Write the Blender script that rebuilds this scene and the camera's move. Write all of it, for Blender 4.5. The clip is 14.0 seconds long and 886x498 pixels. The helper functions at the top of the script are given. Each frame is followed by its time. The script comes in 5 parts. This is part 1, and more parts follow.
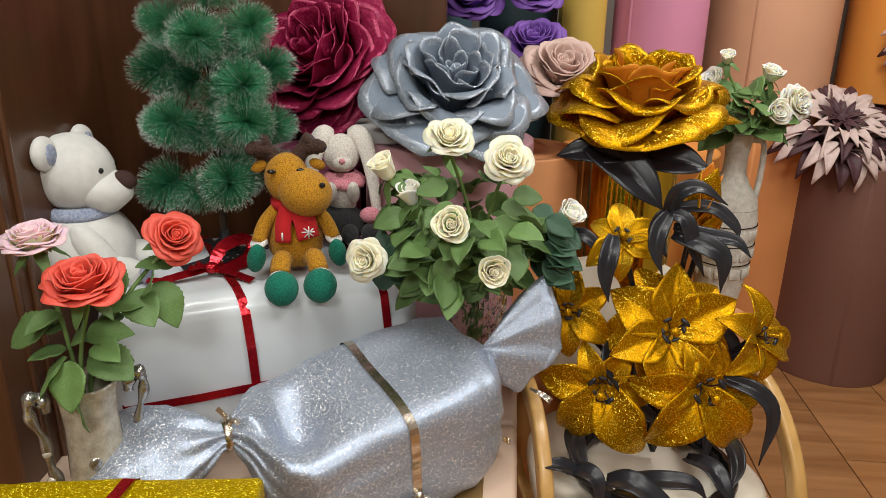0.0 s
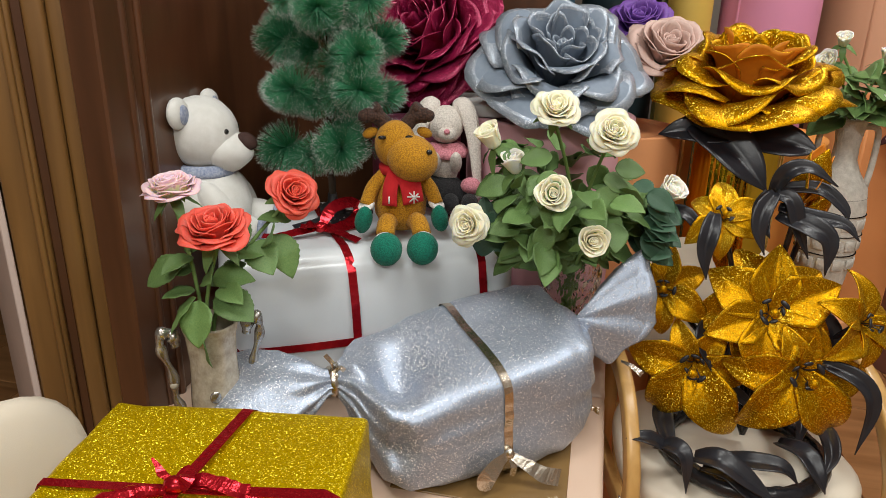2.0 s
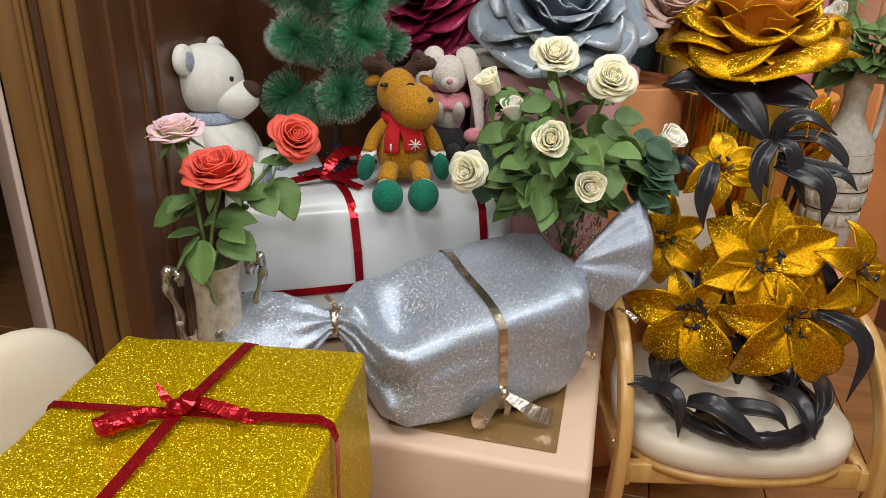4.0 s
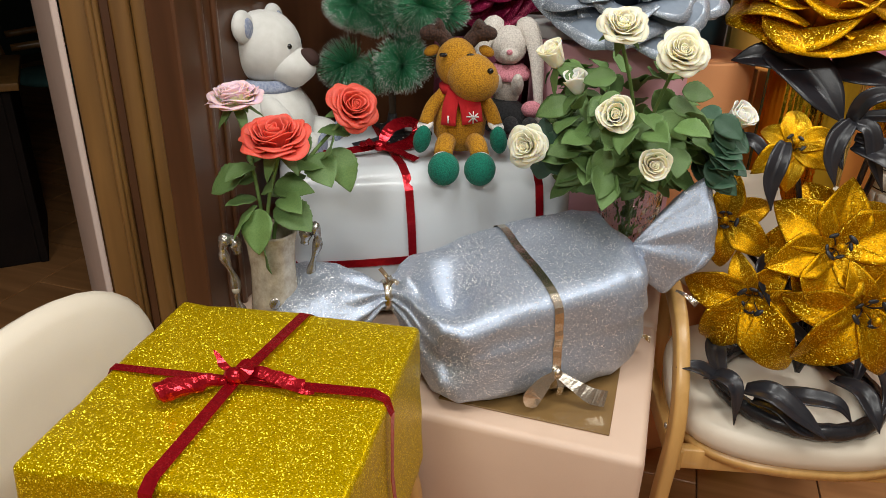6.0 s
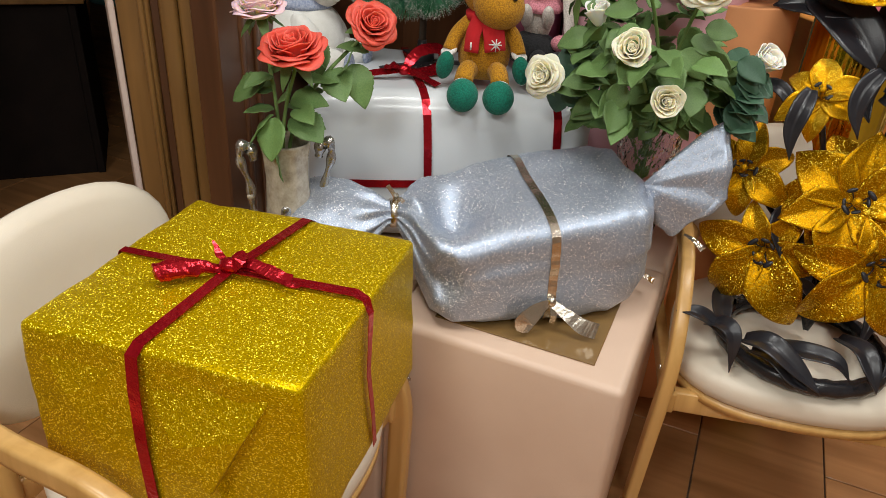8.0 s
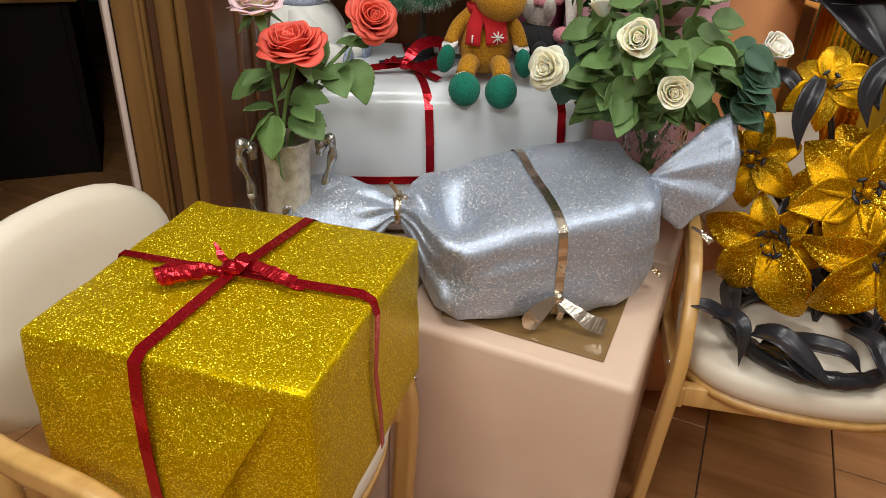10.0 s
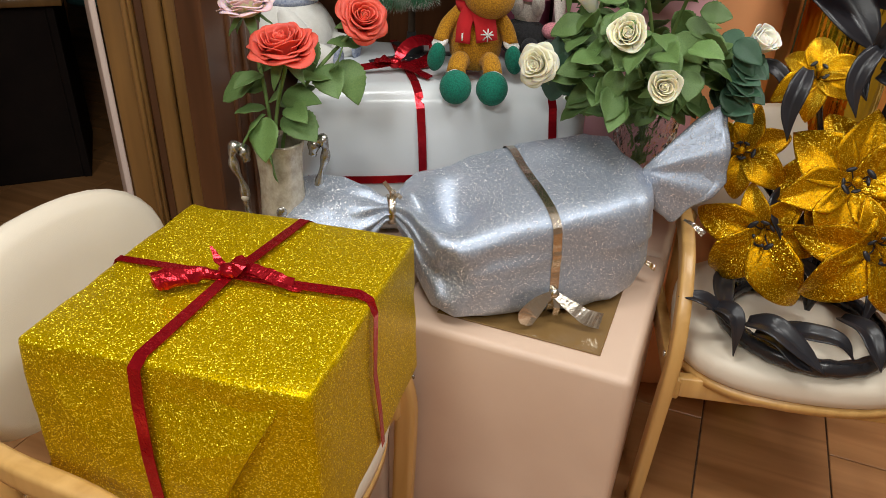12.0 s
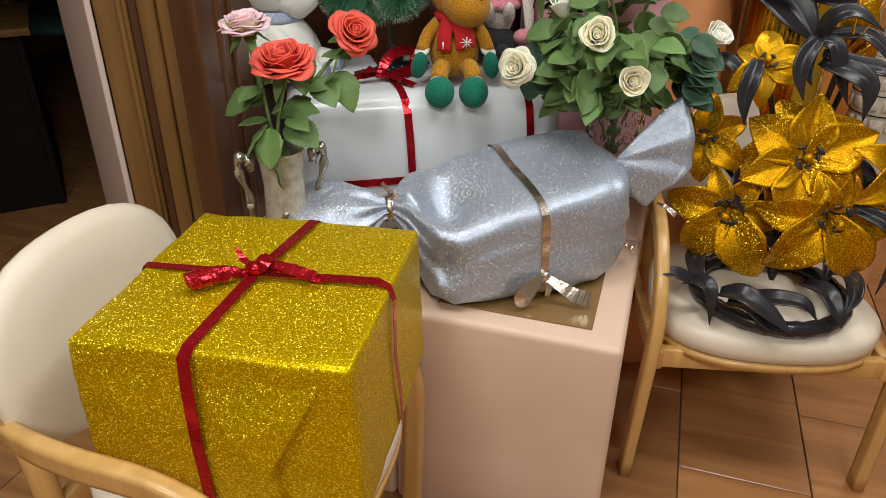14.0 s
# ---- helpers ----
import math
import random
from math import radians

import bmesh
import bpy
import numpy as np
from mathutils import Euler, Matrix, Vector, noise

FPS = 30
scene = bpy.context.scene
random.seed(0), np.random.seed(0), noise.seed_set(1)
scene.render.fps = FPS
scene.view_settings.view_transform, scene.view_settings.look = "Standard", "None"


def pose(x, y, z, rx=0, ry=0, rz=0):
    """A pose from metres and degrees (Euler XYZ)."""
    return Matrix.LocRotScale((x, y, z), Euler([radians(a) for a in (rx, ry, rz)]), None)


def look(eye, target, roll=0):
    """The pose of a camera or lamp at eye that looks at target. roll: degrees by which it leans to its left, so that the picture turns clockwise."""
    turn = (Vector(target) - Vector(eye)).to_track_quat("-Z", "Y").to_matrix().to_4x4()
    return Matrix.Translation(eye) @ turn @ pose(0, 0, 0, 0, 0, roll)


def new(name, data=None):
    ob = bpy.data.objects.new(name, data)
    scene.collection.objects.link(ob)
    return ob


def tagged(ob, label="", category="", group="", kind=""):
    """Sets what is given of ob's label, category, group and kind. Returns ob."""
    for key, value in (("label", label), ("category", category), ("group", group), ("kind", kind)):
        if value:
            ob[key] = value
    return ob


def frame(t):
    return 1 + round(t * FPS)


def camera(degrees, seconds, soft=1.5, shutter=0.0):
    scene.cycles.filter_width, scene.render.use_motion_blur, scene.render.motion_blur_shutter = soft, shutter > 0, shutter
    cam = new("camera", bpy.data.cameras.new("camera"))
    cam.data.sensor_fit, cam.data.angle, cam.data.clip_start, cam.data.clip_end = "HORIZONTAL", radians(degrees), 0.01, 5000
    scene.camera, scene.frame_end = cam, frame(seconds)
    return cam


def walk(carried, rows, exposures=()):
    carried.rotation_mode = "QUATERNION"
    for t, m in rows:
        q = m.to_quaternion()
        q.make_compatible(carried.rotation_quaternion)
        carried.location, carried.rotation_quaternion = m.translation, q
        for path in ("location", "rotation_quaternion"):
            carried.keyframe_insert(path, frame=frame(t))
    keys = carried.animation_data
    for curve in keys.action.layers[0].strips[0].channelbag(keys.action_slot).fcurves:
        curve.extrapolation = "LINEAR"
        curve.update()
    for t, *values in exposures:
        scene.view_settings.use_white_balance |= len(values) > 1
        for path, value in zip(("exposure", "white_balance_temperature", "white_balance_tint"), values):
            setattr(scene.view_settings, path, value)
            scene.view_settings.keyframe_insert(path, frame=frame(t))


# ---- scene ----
cam = camera(63.7, 14.0, soft=0.7)
PATH = [
    (0, (0.051, 0.042, 1.427), (-0.122, 1.920, 0.764), 0.8),
    (0.5, (0.041, 0.030, 1.423), (-0.184, 1.905, 0.762), 1.1),
    (1, (0.033, 0.021, 1.418), (-0.248, 1.885, 0.752), 1.2),
    (1.5, (0.028, 0.007, 1.417), (-0.314, 1.856, 0.734), 1.2),
    (2, (0.022, -0.021, 1.404), (-0.370, 1.811, 0.705), 1.3),
    (2.5, (0.043, -0.052, 1.397), (-0.380, 1.765, 0.675), 1.5),
    (3, (0.066, -0.064, 1.383), (-0.362, 1.742, 0.638), 1.5),
    (5.5, (0.045, -0.029, 1.371), (-0.422, 1.728, 0.538), 0.8),
    (6, (0.034, -0.039, 1.369), (-0.496, 1.689, 0.513), 1.6),
    (6.5, (0.067, -0.036, 1.363), (-0.526, 1.657, 0.479), 2.6),
    (7, (0.115, -0.054, 1.347), (-0.524, 1.604, 0.429), 3.4),
    (7.5, (0.153, -0.053, 1.340), (-0.499, 1.583, 0.392), 4.0),
    (8, (0.149, -0.054, 1.337), (-0.509, 1.561, 0.357), 4.0),
    (10.5, (0.128, -0.032, 1.332), (-0.515, 1.578, 0.335), 2.9),
    (11, (0.127, -0.027, 1.331), (-0.510, 1.585, 0.332), 2.6),
    (11.5, (0.121, -0.031, 1.331), (-0.512, 1.581, 0.330), 2.4),
    (12, (0.124, -0.044, 1.338), (-0.500, 1.569, 0.333), 2.3),
    (12.5, (0.127, -0.062, 1.347), (-0.482, 1.559, 0.347), 1.8),
    (13, (0.101, -0.079, 1.354), (-0.485, 1.555, 0.360), 1.3),
    (13.5, (0.092, -0.117, 1.356), (-0.461, 1.536, 0.375), 0.8),
    (14, (0.093, -0.167, 1.353), (-0.433, 1.500, 0.380), 0.5),
]
walk(cam, [(t, look(eye, target, roll)) for t, eye, target, roll in PATH])

# ---- world and lamps ----
world = bpy.data.worlds.new("world")
scene.world = world
world.use_nodes = True
world.node_tree.nodes["Background"].inputs[0].default_value = (0.8, 0.88, 1.0, 1)
world.node_tree.nodes["Background"].inputs[1].default_value = 0.01


def ceiling_lamp(x, y, sx, sy, watts, z=2.68):
    data = bpy.data.lights.new("ceiling_lamp", "AREA")
    data.shape, data.size, data.size_y, data.energy = "RECTANGLE", sx, sy, watts
    data.color = (0.96, 0.97, 0.935)
    lamp = new("ceiling_lamp", data)
    lamp.matrix_world = pose(x, y, z)


ceiling_lamp(-0.45, 0.55, 0.56, 0.56, 18.5)
ceiling_lamp(0.95, 0.7, 0.56, 0.56, 18.5)
ceiling_lamp(-0.45, -1.3, 0.56, 0.56, 34)
ceiling_lamp(0.95, -1.3, 0.56, 0.56, 34)
ceiling_lamp(1.1, 2.1, 0.56, 0.56, 20)


# ---- materials ----
def mat_base(name, rough=0.5, metal=0.0):
    m = bpy.data.materials.new(name)
    m.use_nodes = True
    b = m.node_tree.nodes["Principled BSDF"]
    b.inputs["Roughness"].default_value = rough
    b.inputs["Metallic"].default_value = metal
    return m, m.node_tree.nodes, m.node_tree.links, b


def rgba(c):
    return (c[0], c[1], c[2], 1)


def mottled(name, c1, c2, rough=0.5, scale=20, fine=300, bump=0.15, metal=0.0, sheen=0.0, per_object=0.0, coat=0.0, soft=0.0, spec=0.5):
    """A surface with slow blotches and a fine grain."""
    m, n, l, b = mat_base(name, rough, metal)
    tc = n.new("ShaderNodeTexCoord")
    a = n.new("ShaderNodeTexNoise")
    a.inputs["Scale"].default_value, a.inputs["Detail"].default_value = scale, 5
    f = n.new("ShaderNodeTexNoise")
    f.inputs["Scale"].default_value, f.inputs["Detail"].default_value = fine, 3
    l.new(tc.outputs["Object"], a.inputs["Vector"])
    l.new(tc.outputs["Object"], f.inputs["Vector"])
    mix = n.new("ShaderNodeMixRGB")
    mix.inputs[1].default_value, mix.inputs[2].default_value = rgba(c1), rgba(c2)
    add = n.new("ShaderNodeMath")
    add.operation, add.use_clamp = "MULTIPLY_ADD", True
    l.new(f.outputs[0], add.inputs[0])
    add.inputs[1].default_value = 0.5
    sub = n.new("ShaderNodeMath")
    sub.operation = "MULTIPLY_ADD"
    l.new(a.outputs[0], sub.inputs[0])
    sub.inputs[1].default_value, sub.inputs[2].default_value = 1.6, -0.55
    l.new(sub.outputs[0], add.inputs[2])
    l.new(add.outputs[0], mix.inputs[0])
    out = mix.outputs[0]
    if per_object:
        info = n.new("ShaderNodeObjectInfo")
        hsv = n.new("ShaderNodeHueSaturation")
        mr = n.new("ShaderNodeMapRange")
        l.new(info.outputs["Random"], mr.inputs[0])
        mr.inputs[3].default_value, mr.inputs[4].default_value = 1 - per_object, 1 + per_object
        l.new(mr.outputs[0], hsv.inputs["Value"])
        l.new(out, hsv.inputs["Color"])
        out = hsv.outputs[0]
    l.new(out, b.inputs["Base Color"])
    bp = n.new("ShaderNodeBump")
    bp.inputs["Strength"].default_value, bp.inputs["Distance"].default_value = bump, 0.002
    l.new(f.outputs[0], bp.inputs["Height"])
    l.new(bp.outputs[0], b.inputs["Normal"])
    b.inputs["Specular IOR Level"].default_value = spec
    if soft:
        # light that seeps through thin foam
        b.inputs["Subsurface Weight"].default_value = soft
        b.inputs["Subsurface Radius"].default_value = (1.0, 0.7, 0.4)
        b.inputs["Subsurface Scale"].default_value = 0.006
    if sheen:
        b.inputs["Sheen Weight"].default_value = sheen
    if coat:
        b.inputs["Coat Weight"].default_value = coat
        b.inputs["Coat Roughness"].default_value = 0.15
    return m


def glitter(name, dark, light, spark, cell=900, amount=0.8, metal=0.75, rough=0.36, sheen=0.15, spec=0.5, flakes=0.85):
    """Paper or foam covered with tiny flakes that each lean their own way."""
    m, n, l, b = mat_base(name, rough, metal)
    tc = n.new("ShaderNodeTexCoord")
    v = n.new("ShaderNodeTexVoronoi")
    v.inputs["Scale"].default_value = cell
    l.new(tc.outputs["Object"], v.inputs["Vector"])
    sep = n.new("ShaderNodeSeparateColor")
    l.new(v.outputs["Color"], sep.inputs[0])
    ramp = n.new("ShaderNodeValToRGB")
    ramp.color_ramp.elements[0].color = rgba(dark)
    ramp.color_ramp.elements[1].color = rgba(spark)
    ramp.color_ramp.elements[1].position = 1.0
    e = ramp.color_ramp.elements.new(0.5)
    e.color = rgba(light)
    e = ramp.color_ramp.elements.new(flakes - 0.01)
    e.color = rgba(light)
    e = ramp.color_ramp.elements.new(flakes + 0.01)
    e.color = rgba(spark)
    flake = n.new("ShaderNodeMath")
    flake.operation = "GREATER_THAN"
    l.new(sep.outputs[0], flake.inputs[0])
    flake.inputs[1].default_value = flakes
    lean = n.new("ShaderNodeMath")
    lean.operation = "MULTIPLY_ADD"
    l.new(flake.outputs[0], lean.inputs[0])
    lean.inputs[1].default_value, lean.inputs[2].default_value = amount, 0.22
    l.new(sep.outputs[0], ramp.inputs[0])
    l.new(ramp.outputs[0], b.inputs["Base Color"])
    geo = n.new("ShaderNodeNewGeometry")
    sub = n.new("ShaderNodeVectorMath")
    sub.operation = "SUBTRACT"
    l.new(v.outputs["Color"], sub.inputs[0])
    sub.inputs[1].default_value = (0.5, 0.5, 0.5)
    sc = n.new("ShaderNodeVectorMath")
    sc.operation = "SCALE"
    l.new(sub.outputs[0], sc.inputs[0])
    l.new(lean.outputs[0], sc.inputs["Scale"])
    ad = n.new("ShaderNodeVectorMath")
    ad.operation = "ADD"
    l.new(geo.outputs["Normal"], ad.inputs[0])
    l.new(sc.outputs[0], ad.inputs[1])
    nm = n.new("ShaderNodeVectorMath")
    nm.operation = "NORMALIZE"
    l.new(ad.outputs[0], nm.inputs[0])
    l.new(nm.outputs[0], b.inputs["Normal"])
    b.inputs["Coat Weight"].default_value, b.inputs["Coat Roughness"].default_value = sheen, 0.3
    b.inputs["Specular IOR Level"].default_value = spec
    return m


def wood(name, c1, c2, rough=0.35, scale=6.0, axis=2, coat=0.2, per_object=0.0):
    """Grain that runs along one axis."""
    m, n, l, b = mat_base(name, rough)
    tc = n.new("ShaderNodeTexCoord")
    mp = n.new("ShaderNodeMapping")
    st = [scale * 6] * 3
    st[axis] = scale * 0.5
    mp.inputs["Scale"].default_value = st
    l.new(tc.outputs["Object"], mp.inputs[0])
    a = n.new("ShaderNodeTexNoise")
    a.inputs["Scale"].default_value, a.inputs["Detail"].default_value, a.inputs["Distortion"].default_value = 1.0, 8, 0.6
    vec = mp.outputs[0]
    if per_object:
        info = n.new("ShaderNodeObjectInfo")
        off = n.new("ShaderNodeVectorMath")
        off.operation = "MULTIPLY_ADD"
        l.new(info.outputs["Random"], off.inputs[0])
        off.inputs[1].default_value = (40, 40, 40)
        l.new(mp.outputs[0], off.inputs[2])
        vec = off.outputs[0]
    l.new(vec, a.inputs["Vector"])
    r = n.new("ShaderNodeValToRGB")
    r.color_ramp.elements[0].position, r.color_ramp.elements[1].position = 0.3, 0.72
    r.color_ramp.elements[0].color, r.color_ramp.elements[1].color = rgba(c1), rgba(c2)
    l.new(a.outputs[0], r.inputs[0])
    out = r.outputs[0]
    if per_object:
        hsv = n.new("ShaderNodeHueSaturation")
        mr = n.new("ShaderNodeMapRange")
        l.new(info.outputs["Random"], mr.inputs[0])
        mr.inputs[3].default_value, mr.inputs[4].default_value = 1 - per_object, 1 + per_object
        l.new(mr.outputs[0], hsv.inputs["Value"])
        l.new(out, hsv.inputs["Color"])
        out = hsv.outputs[0]
    l.new(out, b.inputs["Base Color"])
    bp = n.new("ShaderNodeBump")
    bp.inputs["Strength"].default_value, bp.inputs["Distance"].default_value = 0.12, 0.002
    l.new(a.outputs[0], bp.inputs["Height"])
    l.new(bp.outputs[0], b.inputs["Normal"])
    b.inputs["Coat Weight"].default_value = coat
    b.inputs["Coat Roughness"].default_value = 0.2
    return m


def crochet(name, c1, c2, pitch=0.0045):
    """Rows of yarn stitches; the shade in their gaps is part of the colour."""
    m, n, l, b = mat_base(name, 0.9)
    tc = n.new("ShaderNodeTexCoord")
    v = n.new("ShaderNodeTexVoronoi")
    v.inputs["Scale"].default_value = 1 / pitch
    v.inputs["Randomness"].default_value = 0.8
    l.new(tc.outputs["Object"], v.inputs["Vector"])
    r = n.new("ShaderNodeValToRGB")
    r.color_ramp.elements[0].color, r.color_ramp.elements[1].color = rgba(c1), rgba(c2)
    r.color_ramp.elements[0].position, r.color_ramp.elements[1].position = 0.3, 0.85
    l.new(v.outputs["Distance"], r.inputs[0])
    l.new(r.outputs[0], b.inputs["Base Color"])
    bp = n.new("ShaderNodeBump")
    bp.invert = True
    bp.inputs["Strength"].default_value, bp.inputs["Distance"].default_value = 0.7, 0.002
    l.new(v.outputs["Distance"], bp.inputs["Height"])
    l.new(bp.outputs[0], b.inputs["Normal"])
    b.inputs["Sheen Weight"].default_value = 0.08
    return m


def glass(name, color, rough=0.03):
    m, n, l, b = mat_base(name, rough)
    b.inputs["Base Color"].default_value = rgba(color)
    b.inputs["Transmission Weight"].default_value = 1.0
    b.inputs["IOR"].default_value = 1.45
    return m


GOLD = glitter("gold_glitter", (0.36, 0.23, 0.0), (0.60, 0.40, 0.0), (1.0, 0.80, 0.05), cell=700, metal=0.55, amount=0.9, sheen=0.0, spec=0.06, flakes=0.87)
SILVER = glitter("silver_glitter", (0.26, 0.31, 0.40), (0.43, 0.49, 0.60), (1.0, 1.0, 1.0), cell=700, metal=0.55, rough=0.42, amount=0.9, sheen=0.0, flakes=0.88)
MAGENTA = glitter("magenta_glitter", (0.15, 0.0, 0.026), (0.34, 0.006, 0.066), (0.72, 0.09, 0.22), cell=120, metal=0.3, amount=0.5)
SILVER_EDGE = glitter("silver_petal_glitter", (0.24, 0.285, 0.35), (0.31, 0.36, 0.43), (0.72, 0.75, 0.8), cell=125, metal=0.35, amount=0.6, flakes=0.82)
GOLD_PETAL = glitter("gold_petal_glitter", (0.30, 0.13, 0.0), (0.58, 0.275, 0.0), (1.0, 0.74, 0.06), cell=95, metal=0.78, rough=0.4, amount=0.85, sheen=0.0, spec=0.15, flakes=0.83)
GREY_FOAM = mottled("grey_foam", (0.19, 0.235, 0.30), (0.24, 0.29, 0.36), 0.7, 15, 500, 0.1)
ORANGE_FOAM = mottled("orange_foam", (0.62, 0.19, 0.01), (0.72, 0.26, 0.015), 0.6, 15, 500, 0.1)
WHITE_PAPER = mottled("white_wrapping_paper", (0.64, 0.68, 0.71), (0.71, 0.74, 0.765), 0.28, 6, 500, 0.03, coat=0.3)
RED_FOIL = mottled("red_foil_ribbon", (0.36, 0.006, 0.014), (0.52, 0.012, 0.022), 0.2, 40, 90, 0.6, metal=0.7)
SILVER_FOIL = mottled("silver_foil_ribbon", (0.62, 0.56, 0.46), (0.75, 0.69, 0.6), 0.26, 60, 200, 0.3, metal=1.0)
CREAM_LEATHER = mottled("cream_leatherette", (0.70, 0.62, 0.50), (0.76, 0.68, 0.56), 0.42, 8, 700, 0.18)
PEACH_LEATHER = mottled("peach_leatherette", (0.62, 0.44, 0.33), (0.68, 0.50, 0.38), 0.42, 8, 700, 0.15)
BROWN_GLASS = mottled("brown_glass", (0.19, 0.11, 0.04), (0.22, 0.13, 0.048), 0.16, 8, 300, 0.0)
BEECH = wood("beech", (0.52, 0.29, 0.085), (0.67, 0.40, 0.14), 0.35, 5)
DARK_WOOD = wood("dark_wood", (0.062, 0.024, 0.010), (0.11, 0.043, 0.018), 0.3, 3, 2, 0.3)
CASING_WOOD = wood("casing_wood", (0.13, 0.062, 0.016), (0.25, 0.13, 0.04), 0.35, 3, 2, 0.2)
# near black; on the desk panels this colour carries the room's shade
NEAR_BLACK = mottled("near_black_matte", (0.009, 0.006, 0.005), (0.016, 0.010, 0.008), 0.8, 10, 200, spec=0.15)
PLASTER = mottled("pinkish_paint", (0.55, 0.44, 0.39), (0.60, 0.48, 0.43), 0.8, 8, 300)
WALL_PAINT = mottled("wall_paint", (0.34, 0.30, 0.26), (0.38, 0.34, 0.29), 0.8, 4, 200)
# gloom of the unlit next room, mixed into its wall colour
DIM_GREEN = mottled("dimmed_green_paint", (0.05, 0.07, 0.055), (0.07, 0.09, 0.07), 0.8, 4, 200)
WHITE_PAINT = mottled("white_paint", (0.60, 0.60, 0.58), (0.66, 0.66, 0.64), 0.7, 4, 200)
TILE = wood("wood_look_tile", (0.28, 0.125, 0.044), (0.48, 0.235, 0.094), 0.3, 3, 0, 0.35, per_object=0.12)
GROUT = mottled("grout", (0.10, 0.06, 0.035), (0.14, 0.08, 0.05), 0.9, 20, 300)
LEAF = mottled("foam_leaf", (0.085, 0.17, 0.045), (0.15, 0.25, 0.075), 0.6, 30, 300, 0.1, per_object=0.2)
LEAF_DARK = mottled("dark_foam_leaf", (0.025, 0.075, 0.04), (0.045, 0.11, 0.06), 0.55, 30, 300, 0.1, per_object=0.25)
STEM = mottled("green_stem", (0.12, 0.22, 0.05), (0.18, 0.28, 0.08), 0.6, 30, 300)
CREAM = mottled("cream_foam_petal", (0.95, 0.86, 0.58), (0.97, 0.91, 0.70), 0.6, 20, 300, 0.05, per_object=0.06, soft=0.5)
WHITE_PETAL = mottled("white_foam_petal", (0.80, 0.77, 0.68), (0.86, 0.83, 0.75), 0.6, 20, 300, 0.05, soft=0.5)
CORAL = mottled("coral_foam_petal", (0.70, 0.075, 0.05), (0.80, 0.12, 0.08), 0.55, 20, 300, 0.05, per_object=0.1, soft=0.5)
PINK_PETAL = mottled("pink_foam_petal", (0.84, 0.50, 0.58), (0.88, 0.62, 0.66), 0.6, 25, 300, 0.05, per_object=0.06, soft=0.5)
BLACK_LEAF = mottled("black_foam_leaf", (0.011, 0.011, 0.014), (0.026, 0.026, 0.032), 0.32, 20, 300, 0.1)
BLACK_TAPE = mottled("black_wrapped_tape", (0.012, 0.012, 0.014), (0.02, 0.02, 0.024), 0.25, 60, 200, 0.3)
PLUSH = mottled("white_plush", (0.72, 0.71, 0.66), (0.84, 0.83, 0.79), 0.95, 60, 900, 0.8, sheen=0.5)
BLUE_CLOTH = mottled("blue_print_cloth", (0.12, 0.16, 0.30), (0.5, 0.54, 0.62), 0.9, 180, 500, 0.3)
DARK_BROWN = mottled("dark_brown_velvet", (0.035, 0.014, 0.010), (0.055, 0.022, 0.016), 0.8, 60, 500, 0.4)
MUSTARD = crochet("mustard_yarn", (0.54, 0.25, 0.005), (0.27, 0.115, 0.002), 0.0028)
GREEN_YARN = crochet("green_yarn", (0.0, 0.19, 0.12), (0.0, 0.10, 0.065), 0.0028)
RED_FELT = mottled("red_felt", (0.46, 0.008, 0.012), (0.56, 0.014, 0.02), 0.95, 40, 700, 0.5)
WHITE_YARN = crochet("white_yarn", (0.85, 0.83, 0.8), (0.6, 0.58, 0.55))
BROWN_YARN = crochet("brown_yarn", (0.06, 0.026, 0.015), (0.02, 0.008, 0.005))
GREY_YARN = crochet("pale_grey_yarn", (0.80, 0.74, 0.67), (0.58, 0.52, 0.47), 0.003)
PINK_YARN = crochet("pink_yarn", (0.80, 0.32, 0.38), (0.55, 0.18, 0.22), 0.003)
BLACK_YARN = crochet("black_yarn", (0.02, 0.02, 0.022), (0.006, 0.006, 0.007), 0.004)
BLACK_BEAD = mottled("black_bead", (0.01, 0.01, 0.01), (0.012, 0.012, 0.012), 0.12, 10, 100, 0)
PORCELAIN = mottled("glazed_porcelain", (0.26, 0.21, 0.15), (0.66, 0.60, 0.48), 0.15, 45, 200, 0.2, coat=0.6)
SILVER_METAL = mottled("antique_silver", (0.35, 0.33, 0.30), (0.6, 0.58, 0.54), 0.25, 80, 300, 0.3, metal=0.9)
CRYSTAL = glass("crystal_glass", (0.98, 0.98, 0.97))
STONE = mottled("pale_stone", (0.52, 0.49, 0.43), (0.84, 0.81, 0.74), 0.9, 60, 250, 1.0)
NEEDLE = mottled("green_needles", (0.026, 0.19, 0.085), (0.06, 0.29, 0.14), 0.4, 60, 200, per_object=0.2)
TRUNK = mottled("tree_trunk", (0.05, 0.035, 0.02), (0.08, 0.05, 0.03), 0.8, 60, 200)
BLACK_PLASTIC = mottled("black_plastic", (0.015, 0.015, 0.016), (0.025, 0.025, 0.026), 0.4, 20, 200)
TEAL_CLOTH = mottled("teal_cloth", (0.03, 0.09, 0.085), (0.05, 0.13, 0.12), 0.9, 20, 400)
GOLD_FOIL = mottled("gold_foil", (0.78, 0.50, 0.03), (0.92, 0.62, 0.07), 0.12, 12, 60, 0.5, metal=1.0)


def foam(name, c):
    return mottled(name, [v * 0.94 for v in c], [min(1, v * 1.05) for v in c], 0.62, 5, 500, 0.08)


